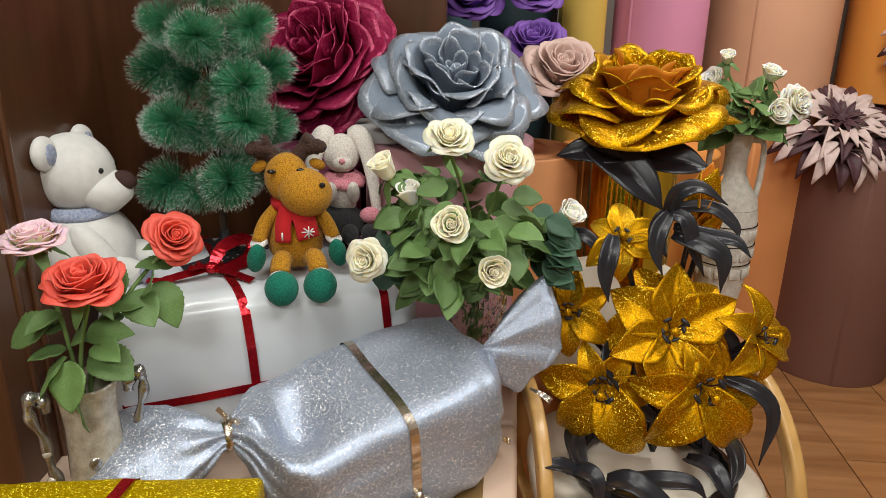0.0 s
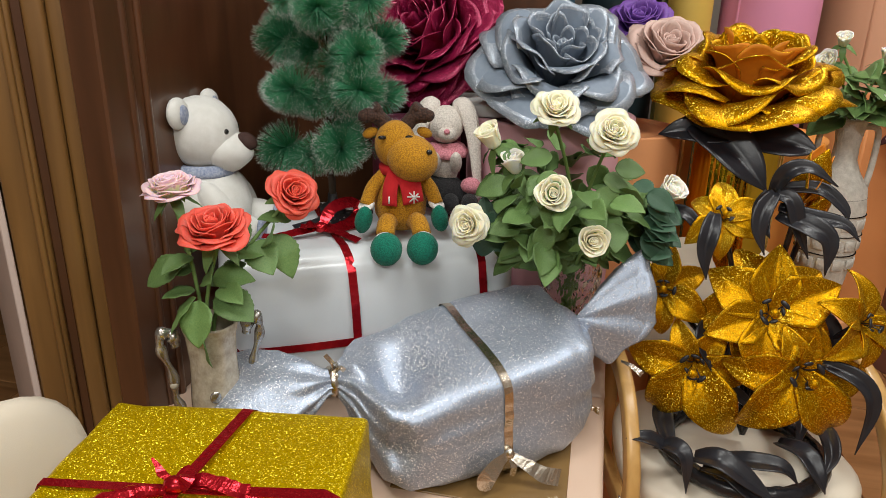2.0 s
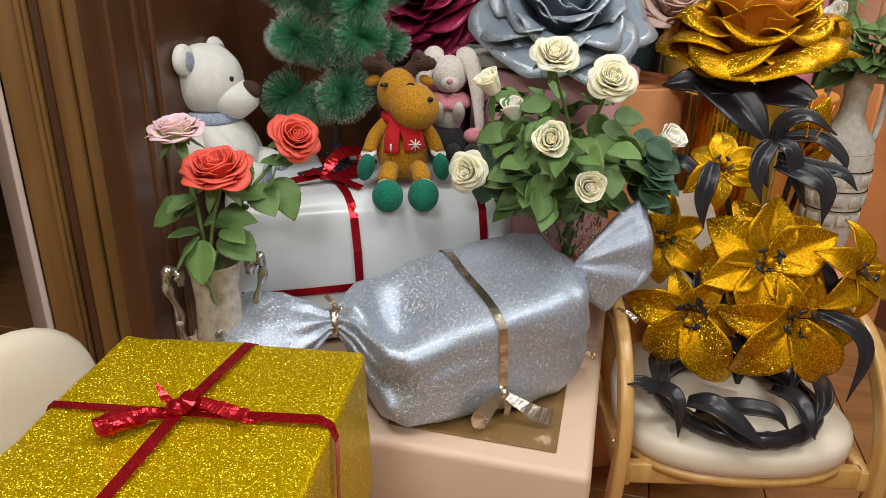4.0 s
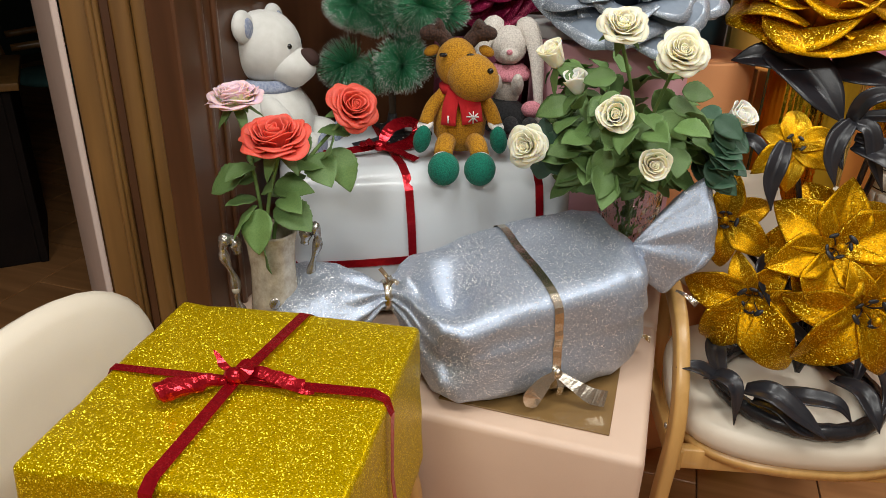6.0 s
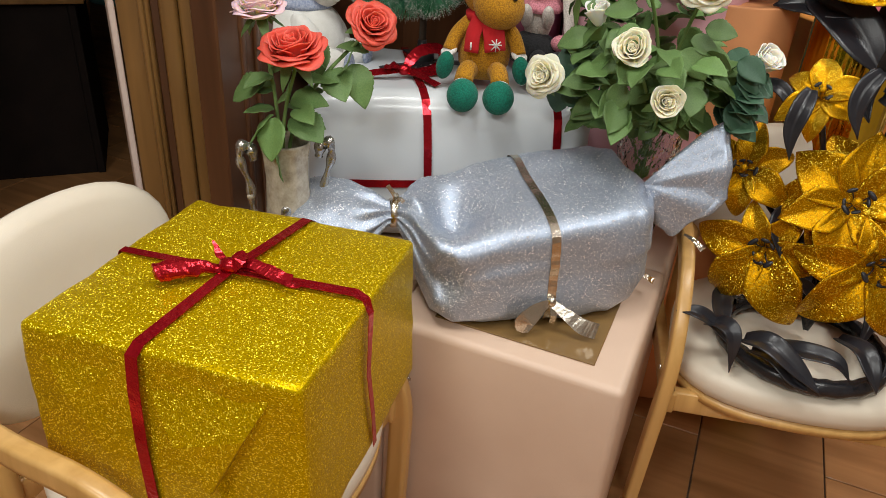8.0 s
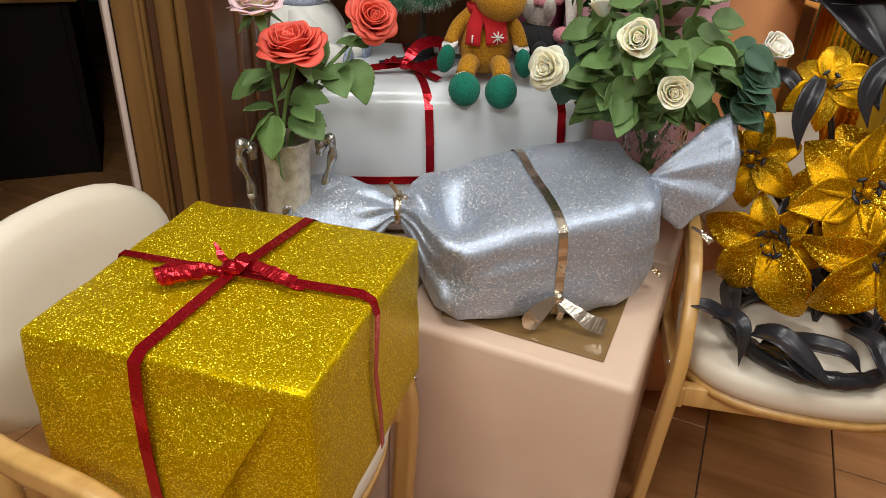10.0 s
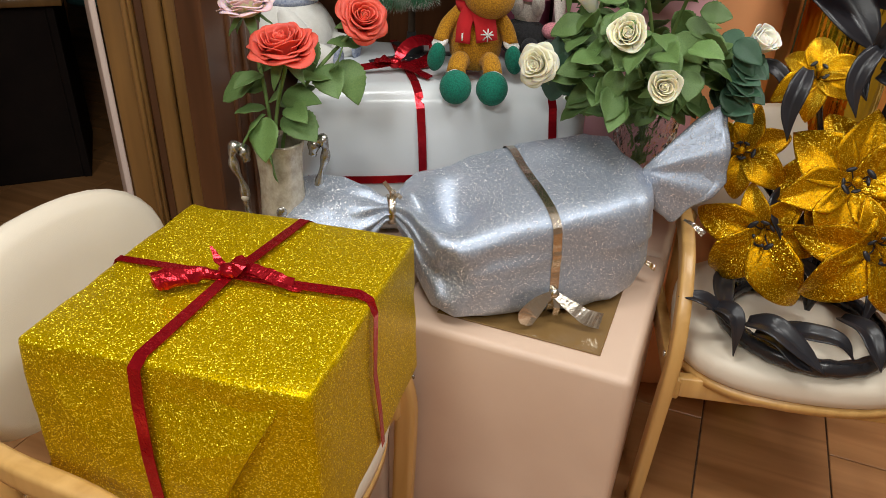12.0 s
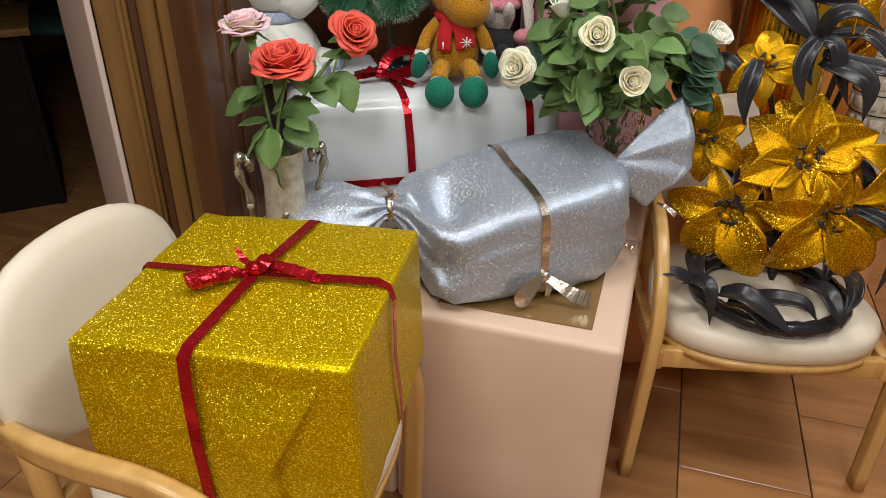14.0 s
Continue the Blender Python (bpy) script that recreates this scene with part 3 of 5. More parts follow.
    # s, across, middle height, half width, half height, squareness
    secs = [
        (-0.498, 0.135, 0.075, 0.085, 0.03, 2.0), (-0.488, 0.135, 0.08, 0.112, 0.052, 2.0), (-0.45, 0.128, 0.092, 0.132, 0.076, 2.1), (-0.40, 0.112, 0.108, 0.125, 0.082, 2.1), (-0.35, 0.088, 0.128, 0.098, 0.072, 2.0), (-0.31, 0.06, 0.148, 0.06, 0.045, 2.0), (-0.285, 0.042, 0.16, 0.028, 0.022, 2.0),
        (-0.268, 0.036, 0.162, 0.025, 0.021, 2.0), (-0.25, 0.03, 0.152, 0.052, 0.042, 2.2), (-0.232, 0.018, 0.125, 0.088, 0.078, 2.6), (-0.212, -0.002, 0.106, 0.122, 0.1, 3.6), (-0.18, -0.006, 0.102, 0.134, 0.101, 5.0), (-0.10, -0.006, 0.11, 0.136, 0.11, 6.0), (0.0, -0.005, 0.12, 0.134, 0.12, 6.5), (0.13, -0.003, 0.13, 0.127, 0.13, 6.0),
        (0.18, 0.0, 0.129, 0.116, 0.128, 4.5), (0.203, 0.004, 0.13, 0.098, 0.108, 3.0), (0.222, 0.012, 0.158, 0.062, 0.062, 2.4), (0.238, 0.018, 0.18, 0.027, 0.027, 2.0), (0.256, 0.02, 0.187, 0.02, 0.023, 2.0), (0.276, 0.016, 0.198, 0.036, 0.045, 2.0), (0.30, 0.012, 0.208, 0.05, 0.07, 2.0), (0.325, 0.006, 0.216, 0.06, 0.088, 2.0), (0.35, 0.0, 0.22, 0.064, 0.095, 2.0), (0.362, 0.0, 0.22, 0.063, 0.095, 2.0),
    ]
    keys = np.array(secs)

    def skin(s, a, off=0.0):
        cy, cz, wy, wz, q = [float(np.interp(s, keys[:, 0], keys[:, k])) for k in range(1, 6)]
        c, si = math.cos(a), math.sin(a)
        r = 1 / (abs(c) ** q + abs(si) ** q) ** (1 / q)
        gather = min(1, math.exp(-((s + 0.274) / 0.05) ** 2) + math.exp(-((s - 0.25) / 0.05) ** 2))
        fan = min(1, max(0.0, -s - 0.27) / 0.18 + max(0.0, s - 0.27) / 0.12)
        fold = 1 + 0.16 * gather * math.sin(a * 9 + 1.3 * math.sin(2 * a)) + (0.045 if s < 0 else 0.10) * fan * math.sin(a * 7 + 0.8 + 6 * s)
        dip = noise.noise(Vector((s * 9, c * 1.5, si * 1.5 + 4))) * 0.075 * (1 if abs(s) < 0.25 else 1.5)
        dip += noise.noise(Vector((s * 26, c * 4, si * 4 + 9))) * 0.022
        y = cy + (wy * r * (fold + dip) + off) * c
        z = cz + (wz * r * (fold + dip) + off) * si
        if z > cz:
            z = cz + (z - cz) * (0.96 + 1.7 * y) if abs(s) < 0.24 else z
        # the paper sinks between the left tie and the near edge, and the right fan slants back at its foot
        z -= 0.062 * math.exp(-(((s + 0.165) / 0.045) ** 2) - ((y + 0.015) / 0.06) ** 2) * max(0.0, si) + 0.014 * math.exp(-(((s - 0.14) / 0.05) ** 2) - ((y + 0.02) / 0.07) ** 2) * max(0.0, si)
        y += 0.03 * math.exp(-(((s + 0.2) / 0.03) ** 2) - ((z - 0.1) / 0.05) ** 2) * max(0.0, -c)
        z += 0.04 * max(0.0, si) ** 5 * min(1.0, max(0.0, s - 0.27) / 0.1)
        back = 0.09 * max(0.0, -si) * min(1.0, max(0.0, s - 0.27) / 0.1)
        return Vector((s - back, y, max(0.002 - off * 0.5, z)))

    n, rows = 120, []
    for u, v in zip(secs, secs[1:]):
        for k in range(4):
            s = u[0] + (v[0] - u[0]) * k / 4
            rows.append([skin(s, 2 * math.pi * i / n) for i in range(n)])
    rows.append([skin(secs[-1][0], 2 * math.pi * i / n) for i in range(n)])
    inner = []
    for end, way in ((0, 1), (-1, -1)):
        ring = rows[end]
        mid = sum(ring, Vector()) / n
        inner.append([[mid + (p - mid) * f + Vector((way * dx, 0, 0)) for p in ring] for f, dx in ((0.97, 0.004), (0.8, 0.04), (0.35, 0.09), (0.05, 0.12))])
    rows = list(reversed(inner[0])) + rows + inner[1]
    part("wrapping", loft(rows, True), SILVER, g, "silver glitter paper with soft folds")
    # a foil band round the middle with its bow on the near side
    pts, nr = [], []
    for i in range(72):
        a = -0.5 * math.pi + 2 * math.pi * i / 72
        c, si = math.cos(a), math.sin(a)
        pts.append(skin(-0.012 - 0.012 * c - 0.004 * si, a, 0.0022))
        nr.append((0, c, si))
    part("foil_band", strip(pts + pts[:1], nr + nr[:1], 0.017), SILVER_FOIL, g, "shiny silver foil ribbon", smooth=False)
    k = Vector((0.0, -0.146, 0.06))
    part("foil_knot", ball(0.009, 0.009, 0.011, m=Matrix.Translation(k)), SILVER_FOIL, g)
    for pts, ws in (
        ([k, k + Vector((-0.03, -0.012, -0.006)), k + Vector((-0.055, -0.02, -0.024)), k + Vector((-0.05, -0.014, -0.036)), k + Vector((-0.02, -0.004, -0.015))], [0.012, 0.026, 0.034, 0.032, 0.016]),
        ([k, k + Vector((0.02, -0.02, -0.012)), k + Vector((0.05, -0.04, -0.03)), k + Vector((0.075, -0.05, -0.036))], [0.012, 0.02, 0.03, 0.03]),
        ([k, k + Vector((0.004, -0.01, -0.02)), k + Vector((0.0, -0.012, -0.038))], [0.01, 0.012, 0.01]),
    ):
        line = curve3(pts, 5)
        ww = [float(np.interp(i / (len(line) - 1), np.linspace(0, 1, len(ws)), ws)) for i in range(len(line))]
        bm = strip(line, (0, -1, 0.3), ww)
        crumple(bm, 0.0012, 110, 6)
        part("foil_bow", bm, SILVER_FOIL, g, "crumpled silver foil bow", smooth=False)
    for p, q in (((0.30, -0.045, 0.135), (0.325, -0.085, 0.12)), ((0.21, -0.04, 0.05), (0.25, -0.06, 0.036))):
        bm = strip(curve3([p, (Vector(p) + Vector(q)) / 2 + Vector((0, 0, 0.004)), q], 4), (0, -0.5, 1), [0.006 + 0.0014 * i for i in range(9)])
        crumple(bm, 0.002, 120, 3)
        part("foil_curl", bm, SILVER_FOIL, g, "curled silver foil end", smooth=False)
    for s, cy, cz, rad in ((-0.272, 0.037, 0.162, 0.026), (0.25, 0.019, 0.185, 0.024)):
        bm = lathe([(rad, -0.008), (rad + 0.003, -0.004), (rad + 0.003, 0.004), (rad, 0.008)], 20, m=pose(s, cy, cz, 0, 90, 0))
        part("foil_tie", bm, SILVER_FOIL, g, "silver foil tie")
        for j in range(3):
            line = curve3([(s, cy - 0.01, cz + 0.022), (s + 0.004 * j, cy - 0.012 - 0.006 * j, cz + 0.04), (s + 0.014 * (j - 1), cy - 0.01 - 0.012 * j, cz + 0.062 - 0.012 * j)], 4)
            part("foil_curl", strip(line, (0, -1, 0.3), 0.008), SILVER_FOIL, g, "curled silver foil end", smooth=False)


candy()


# ---- chairs ----
def armchair(m, label, seat_z=0.455, arm_drop=0.0):
    """A beech armchair: bentwood arms that run down into the front legs, round padded back, padded seat. It faces -y."""
    c = thing("armchair", m, label, "armchair", "beech armchairs")
    # seat pad: rounded trapezoid, wider at the front
    def outline(k, n=48):
        pts = []
        for i in range(n):
            a = 2 * math.pi * i / n
            q = 3.2
            r = 1 / (abs(math.cos(a)) ** q + abs(math.sin(a)) ** q) ** (1 / q)
            x, y = 0.245 * math.cos(a) * r * k, 0.225 * math.sin(a) * r * k
            x *= 1 - 0.12 * (y / 0.225)
            if y < 0:
                y -= 0.03 * (1 - (x / 0.25) ** 2)
            pts.append(Vector((x, y, 0)))
        return pts
    rows = []
    for k, z in ((0.90, -0.06), (0.985, -0.052), (1.0, -0.035), (1.0, -0.02), (0.985, -0.008), (0.94, 0.002), (0.8, 0.008), (0.4, 0.01), (0.05, 0.01)):
        rows.append([p + Vector((0, 0, seat_z + z - 0.008)) for p in outline(k)])
    part("seat", loft(rows), CREAM_LEATHER, c, "cream leatherette seat pad")
    part("seat_board", loft([[p + Vector((0, 0, seat_z - z)) for p in outline(0.985)] for z in (0.086, 0.068)]), BEECH, c)
    for sx in (-1, 1):
        line = curve3([(sx * 0.28, -0.20, 0.0), (sx * 0.272, -0.212, 0.3), (sx * 0.266, -0.212, 0.46), (sx * 0.264, -0.175, 0.56), (sx * 0.262, -0.105, 0.64), (sx * 0.262, -0.02, 0.678), (sx * 0.26, 0.1, 0.685), (sx * 0.24, 0.2, 0.675), (sx * 0.21, 0.27, 0.655)], 6)
        line = [Vector((p.x, p.y, p.z * (1 - arm_drop / 0.68))) for p in line]
        nr = []
        for i, p in enumerate(line):
            d = (line[min(i + 1, len(line) - 1)] - line[max(i - 1, 0)]).normalized()
            nr.append(d.cross(Vector((1, 0, 0))).normalized())
        rows = []
        for p, v in zip(line, nr):
            s = Vector((1, 0, 0))
            ring = []
            for i in range(20):
                a = 2 * math.pi * (i + 0.5) / 20
                q = 9
                r = 1 / (abs(math.cos(a)) ** q + abs(math.sin(a)) ** q) ** (1 / q)
                ring.append(p + s * 0.0135 * math.cos(a) * r + v * 0.021 * math.sin(a) * r)
            rows.append(ring)
        part("arm", loft(rows), BEECH, c, "bentwood beech arm and front leg")
        line = curve3([(sx * 0.2, 0.3, 0.0), (sx * 0.2, 0.25, 0.3), (sx * 0.2, 0.245, 0.5), (sx * 0.197, 0.258, 0.58), (sx * 0.195, 0.262, 0.635), (sx * 0.195, 0.264, 0.648)], 5)
        part("back_leg", tube(line, [0.02] * (len(line) - 3) + [0.0195, 0.016, 0.008], 12), BEECH, c)
        part("seat_rail", box_bm(0.026, 0.46, 0.05, 0.004, 2, m=pose(sx * 0.252, 0.02, seat_z - 0.125)), BEECH, c)
        part("screw", lathe([(0.006, 0), (0.006, 0.003), (0.002, 0.004)], 10, caps=True, m=pose(sx * 0.288, -0.217, 0.45, 0, sx * 90, 0)), SILVER_METAL, c)
    part("front_rail", box_bm(0.5, 0.024, 0.05, 0.004, 2, m=pose(0, -0.19, seat_z - 0.125)), BEECH, c)
    part("rear_rail", box_bm(0.4, 0.024, 0.05, 0.004, 2, m=pose(0, 0.25, seat_z - 0.125)), BEECH, c)
    rows = []
    for k, dy in ((0.03, -0.028), (0.5, -0.027), (0.85, -0.022), (0.96, -0.012), (1.0, 0), (0.97, 0.012), (0.85, 0.02), (0.4, 0.024), (0.03, 0.024)):
        row = []
        for i in range(40):
            a = 2 * math.pi * i / 40
            q = 2.5
            r = 1 / (abs(math.cos(a)) ** q + abs(math.sin(a)) ** q) ** (1 / q)
            x, z = 0.23 * math.cos(a) * r * k, 0.165 * math.sin(a) * r * k
            y = 0.265 + dy - 0.35 * x * x + 0.14 * z
            row.append(Vector((x, y, 0.665 + z)))
        rows.append(row)
    part("backrest", loft(rows), CREAM_LEATHER, c, "rounded cream leatherette backrest")
    return c


armchair(pose(0.367, 1.465, 0, 0, 0, 13), "beech armchair with cream leatherette seat under gold lilies", 0.455, 0.035)
armchair(pose(-0.505, 0.615, 0, 0, 0, 92), "beech armchair with cream seat carrying the gold gift box", 0.5, 0.06)


# ---- rolls of foam behind ----
def foam_roll(x, y, r, z0, z1, color, label):
    """A roll of sheet foam: wound end with a spiral step, loose outer edge."""
    g = thing("foam_roll", pose(x, y, z0, 0, 0, 200 + 40 * x), label, "foam roll", "rolls of sheet foam")
    mt = foam("foam_sheet", color)
    rows, n = [], 72
    h = z1 - z0
    for z in (0, 0.004, h - 0.004, h):
        row = []
        for i in range(n):
            a = 2 * math.pi * i / n
            rr = (r - 0.004 * i / n) * (1 - 0.002 * (z in (0, h))) * (1 + 0.004 * math.sin(3 * a + x * 9))
            row.append(Vector((rr * math.cos(a), rr * math.sin(a), z)))
        rows.append(row)
    for k, dz in ((0.9, 0), (0.88, -0.003), (0.72, -0.002), (0.70, 0.0), (0.5, 0), (0.48, -0.004), (0.2, -0.004), (0.18, -0.03)):
        rows.append([Vector((p.x * k, p.y * k, h + dz)) for p in rows[3][:n]])
    part("winding", loft(rows), mt, g)
    part("loose_edge", box_bm(0.012, 0.004, h - 0.004, 0.001, 1, m=pose(r - 0.002, 0.002, 0.002, 0, 0, 90)), mt, g)


ROLLS = [
    (-0.095, 1.76, 0.205, 0.0, 1.11, (0.66, 0.36, 0.40), "dusty pink roll of sheet foam standing upright"),
    (-0.45, 1.82, 0.12, 0.0, 1.06, (0.40, 0.10, 0.18), "crimson roll of sheet foam standing upright"),
    (0.068, 1.80, 0.155, 0.0, 1.08, (0.78, 0.34, 0.14), "apricot roll of sheet foam standing upright"),
    (0.47, 2.38, 0.25, 0.0, 0.98, (0.75, 0.30, 0.06), "orange roll of sheet foam standing upright"),
    (1.10, 3.10, 0.265, 0.0, 1.06, (0.80, 0.33, 0.11), "apricot roll of sheet foam standing upright"),
    (1.41, 2.90, 0.245, 0.0, 0.87, (0.19, 0.085, 0.06), "brown roll of sheet foam standing upright"),
    (1.82, 3.15, 0.23, 0.0, 1.06, (0.8, 0.22, 0.03), "bright orange roll of sheet foam standing upright"),
    (0.54, 2.65, 0.157, 0.0, 1.9, (0.70, 0.27, 0.42), "pink roll of sheet foam standing upright"),
    (1.05, 3.12, 0.255, 1.06, 2.1, (0.74, 0.40, 0.24), "peach roll of sheet foam standing on another roll"),
    (1.60, 3.17, 0.22, 1.06, 2.1, (0.80, 0.32, 0.06), "orange roll of sheet foam standing on another roll"),
    (0.27, 2.55, 0.08, 0.0, 1.9, (0.62, 0.42, 0.08), "mustard yellow roll of sheet foam standing upright"),
    (-0.22, 2.5, 0.13, 0.0, 1.75, (0.07, 0.15, 0.20), "steel blue roll of sheet foam standing upright"),
    (-0.42, 2.24, 0.1, 0.0, 1.39, (0.02, 0.06, 0.22), "dark blue roll of sheet foam standing upright"),
    (0.06, 2.72, 0.14, 0.0, 1.8, (0.03, 0.06, 0.07), "dark teal roll of sheet foam standing upright"),
]
for row in ROLLS:
    foam_roll(*row)
gr = thing("foil_roll", pose(0.36, 1.82, 0), "shiny gold foil roll beneath the gold rose", "foil roll")
part("winding", lathe([(0.1, 0), (0.105, 0.01), (0.105, 1.06), (0.1, 1.07), (0.03, 1.07), (0.02, 1.0)], 160, caps=True, wob=lambda a, z: 1 + 0.012 * math.sin(5 * a + 3 * z) + 0.008 * math.sin(19 * a + 2 * z) + 0.005 * math.sin(43 * a)), GOLD_FOIL, gr)


# ---- flowers ----
def aim(place, way, spin=0.0, size=1.0):
    """A pose whose z axis points along way."""
    q = Vector(way).to_track_quat("Z", "Y").to_matrix().to_4x4()
    return Matrix.Translation(place) @ q @ pose(0, 0, 0, 0, 0, spin) @ Matrix.Scale(size, 4)


def petal_bm(r0, h, half, flare, drop, ruffle, phase, nu, nv, thick, start=0.35, point=0.0, rim=None):
    """A rose petal that wraps round the z axis, flares out and rolls back at its rim."""
    half = radians(half)

    def f(u, v):
        vv = v * (1 - 0.16 * u * u + point * (1 - abs(u)) * v)
        wide = 0.55 + 0.45 * math.sin(min(1.0, v * 1.25) * math.pi / 2)
        ang = half * u * wide
        roll = max(0.0, vv - 0.66)
        rr = r0 * (start + (1 - start) * math.sqrt(max(vv, 0.0))) + flare * vv * vv + 1.1 * flare * roll
        rr += ruffle * v * v * math.sin(2.6 * u + phase) + 0.03 * u * u * v * (1 if phase > 3 else -1)
        z = h * vv - drop * roll * roll * 6 + ruffle * v * math.sin(3.3 * u + phase * 2)
        rr += 0.35 * ruffle * v**3 * math.sin(7 * u + 2 * phase)
        return Vector((rr * math.cos(ang), rr * math.sin(ang), z))

    bm = sheet(f, nu, nv, thick, mats=(1, 0))
    if rim:
        # both faces keep the plain foam, and only a band along the edge is coated
        per = 2 * nu
        for k, face in enumerate(list(bm.faces)[: per * nv]):
            u = abs((k % per) // 2 + 0.5 - nu / 2) / (nu / 2)
            face.material_index = 0 if (k // per) / nv + 0.12 * u**4 > rim else 1
    return bm


def petal_meshes(name, layers, mats, nu, nv, thick, rim=None, point=0.06, both=99):
    """One mesh, or two unlike ones, for each ring of petals: (count, mesh list)."""
    out = []
    for i, (count, r0, h, half, flare, drop, ruffle) in enumerate(layers):
        datas = []
        for k in range(2):
            bm = petal_bm(r0, h * (1 - 0.06 * k), half, flare * (1 + 0.12 * k), drop, ruffle, 1.3 * i + 2.4 * k, nu, nv, thick, point=point if i > 1 else 0.0, rim=rim)
            data = bpy.data.meshes.new(name)
            bm.to_mesh(data)
            bm.free()
            for p in data.polygons:
                p.use_smooth = True
            for mt in mats if i < both else [mats[0]] * len(mats):
                data.materials.append(mt)
            datas.append(data)
        out.append((count, datas))
    return out


def core_bm():
    """The rolled heart of a rose."""
    def f(u, v):
        a = (u + 1) * 2.6 * math.pi
        r = 0.02 + 0.1 * (u + 1) / 2 * (0.75 + 0.25 * v)
        return Vector((r * math.cos(a), r * math.sin(a), 0.1 + v * (0.5 - 0.06 * (u + 1))))
    return sheet(f, 40, 4, 0.015, mats=(1, 0))


ROSE = [
    (3, 0.16, 0.60, 82, 0.0, 0.0, 0.01),
    (4, 0.26, 0.68, 68, 0.03, 0.02, 0.02),
    (5, 0.36, 0.70, 58, 0.06, 0.05, 0.025),
    (6, 0.45, 0.66, 52, 0.12, 0.08, 0.03),
    (6, 0.52, 0.54, 50, 0.22, 0.12, 0.04),
    (7, 0.56, 0.38, 48, 0.30, 0.12, 0.045),
]
GIANT = [
    (3, 0.13, 0.68, 68, 0.0, 0.0, 0.01),
    (4, 0.22, 0.76, 56, 0.02, 0.02, 0.03),
    (5, 0.33, 0.82, 48, 0.06, 0.05, 0.04),
    (6, 0.44, 0.79, 45, 0.13, 0.14, 0.05),
    (7, 0.52, 0.68, 43, 0.22, 0.20, 0.05),
    (7, 0.57, 0.50, 45, 0.32, 0.20, 0.06),
    (7, 0.58, 0.28, 46, 0.38, 0.16, 0.06),
]
CLOSED = [
    (3, 0.12, 0.80, 80, 0.0, 0.0, 0.02),
    (4, 0.20, 0.84, 66, 0.02, 0.03, 0.04),
    (5, 0.30, 0.84, 58, 0.04, 0.06, 0.06),
    (6, 0.40, 0.80, 52, 0.06, 0.08, 0.07),
    (7, 0.50, 0.72, 48, 0.08, 0.10, 0.08),
    (8, 0.59, 0.60, 46, 0.10, 0.12, 0.08),
    (9, 0.67, 0.46, 44, 0.12, 0.12, 0.08),
    (9, 0.73, 0.30, 44, 0.14, 0.10, 0.08),
    (10, 0.76, 0.14, 42, 0.15, 0.10, 0.08),
]

ROSE = [(c, r, h, half, flare * 0.68, drop * 1.2, ruffle * 1.4) for c, r, h, half, flare, drop, ruffle in ROSE]
GREY = [(c, r, h, half, flare * 0.8, drop * 1.2, ruffle * 1.5) for c, r, h, half, flare, drop, ruffle in GIANT]


def rose(parent, m, kit, core, name="flower", rings=None, label="", sway=4):
    """A rose as a part: its heart is the part's mesh, its petals hang under it."""
    fl = new(name, core)
    fl.matrix_basis = m
    if parent:
        fl.parent = parent
    if label and parent:
        fl["label"] = label
    turn = 0.0
    rnd = random.Random(round(m.translation.x * 9999))
    for i, (count, datas) in enumerate(kit[: rings or len(kit)]):
        turn += 47
        for k in range(count):
            share("petal", datas[k % 2], fl, pose(0, 0, -0.012 * i, rnd.uniform(-sway, sway), rnd.uniform(-sway, sway), turn + 360 * k / count + rnd.uniform(-6, 6)))
    return fl


def core_mesh(name, mats):
    data = bpy.data.meshes.new(name)
    bm = core_bm()
    bm.to_mesh(data)
    bm.free()
    for p in data.polygons:
        p.use_smooth = True
    for mt in mats:
        data.materials.append(mt)
    return data


def giant_rose(place, way, size, mats, label, spin=0, rim=None, both=99, layers=GIANT):
    g = thing("giant_rose", aim(place, way, spin, size), label, "giant flower", "giant foam roses")
    kit = petal_meshes("petal", layers, mats, 16, 12, 0.012, rim, 0.12, both)
    rose(g, Matrix(), kit, core_mesh("heart", mats), "heart")
    part("base_cup", lathe([(0.05, -0.16), (0.25, -0.15), (0.5, -0.1), (0.56, -0.03), (0.3, 0.02), (0.02, 0.04)], 28, caps=True), mats[1], g)
    return g


giant_rose((-0.08, 1.66, 1.215), (0.12, -0.62, 0.78), 0.175, [SILVER_EDGE, GREY_FOAM], "giant grey foam rose with silver glitter petal rims", 20, 0.84, 99, GREY)
gold_rose = giant_rose((0.352, 1.80, 1.155), (0.0, -0.25, 0.97), 0.2, [GOLD_PETAL, ORANGE_FOAM], "giant orange foam rose with gold glitter petals", 75, None, 99, [(c, r, h + 0.01 * i, half, flare * 0.72, drop * 1.2, ruffle * 1.6) for i, (c, r, h, half, flare, drop, ruffle) in enumerate(GIANT)])
giant_rose((-0.40, 1.84, 1.26), (-0.35, -0.75, 0.5), 0.19, [MAGENTA, MAGENTA], "giant crimson glitter foam rose", 40, None, 99, CLOSED)
pin = thing("safety_pin", pose(-0.455, 1.655, 1.305, 60, 20, 0), "small steel safety pin stuck in the crimson rose", "safety pin")
part("wire", tube(curve3([(0, 0, 0), (0.012, 0, 0.004), (0.022, 0, 0.0), (0.024, 0, -0.005), (0.018, 0, -0.006), (0.002, 0, -0.004)], 4), 0.0008, 6), SILVER_METAL, pin)

SMALL = {}
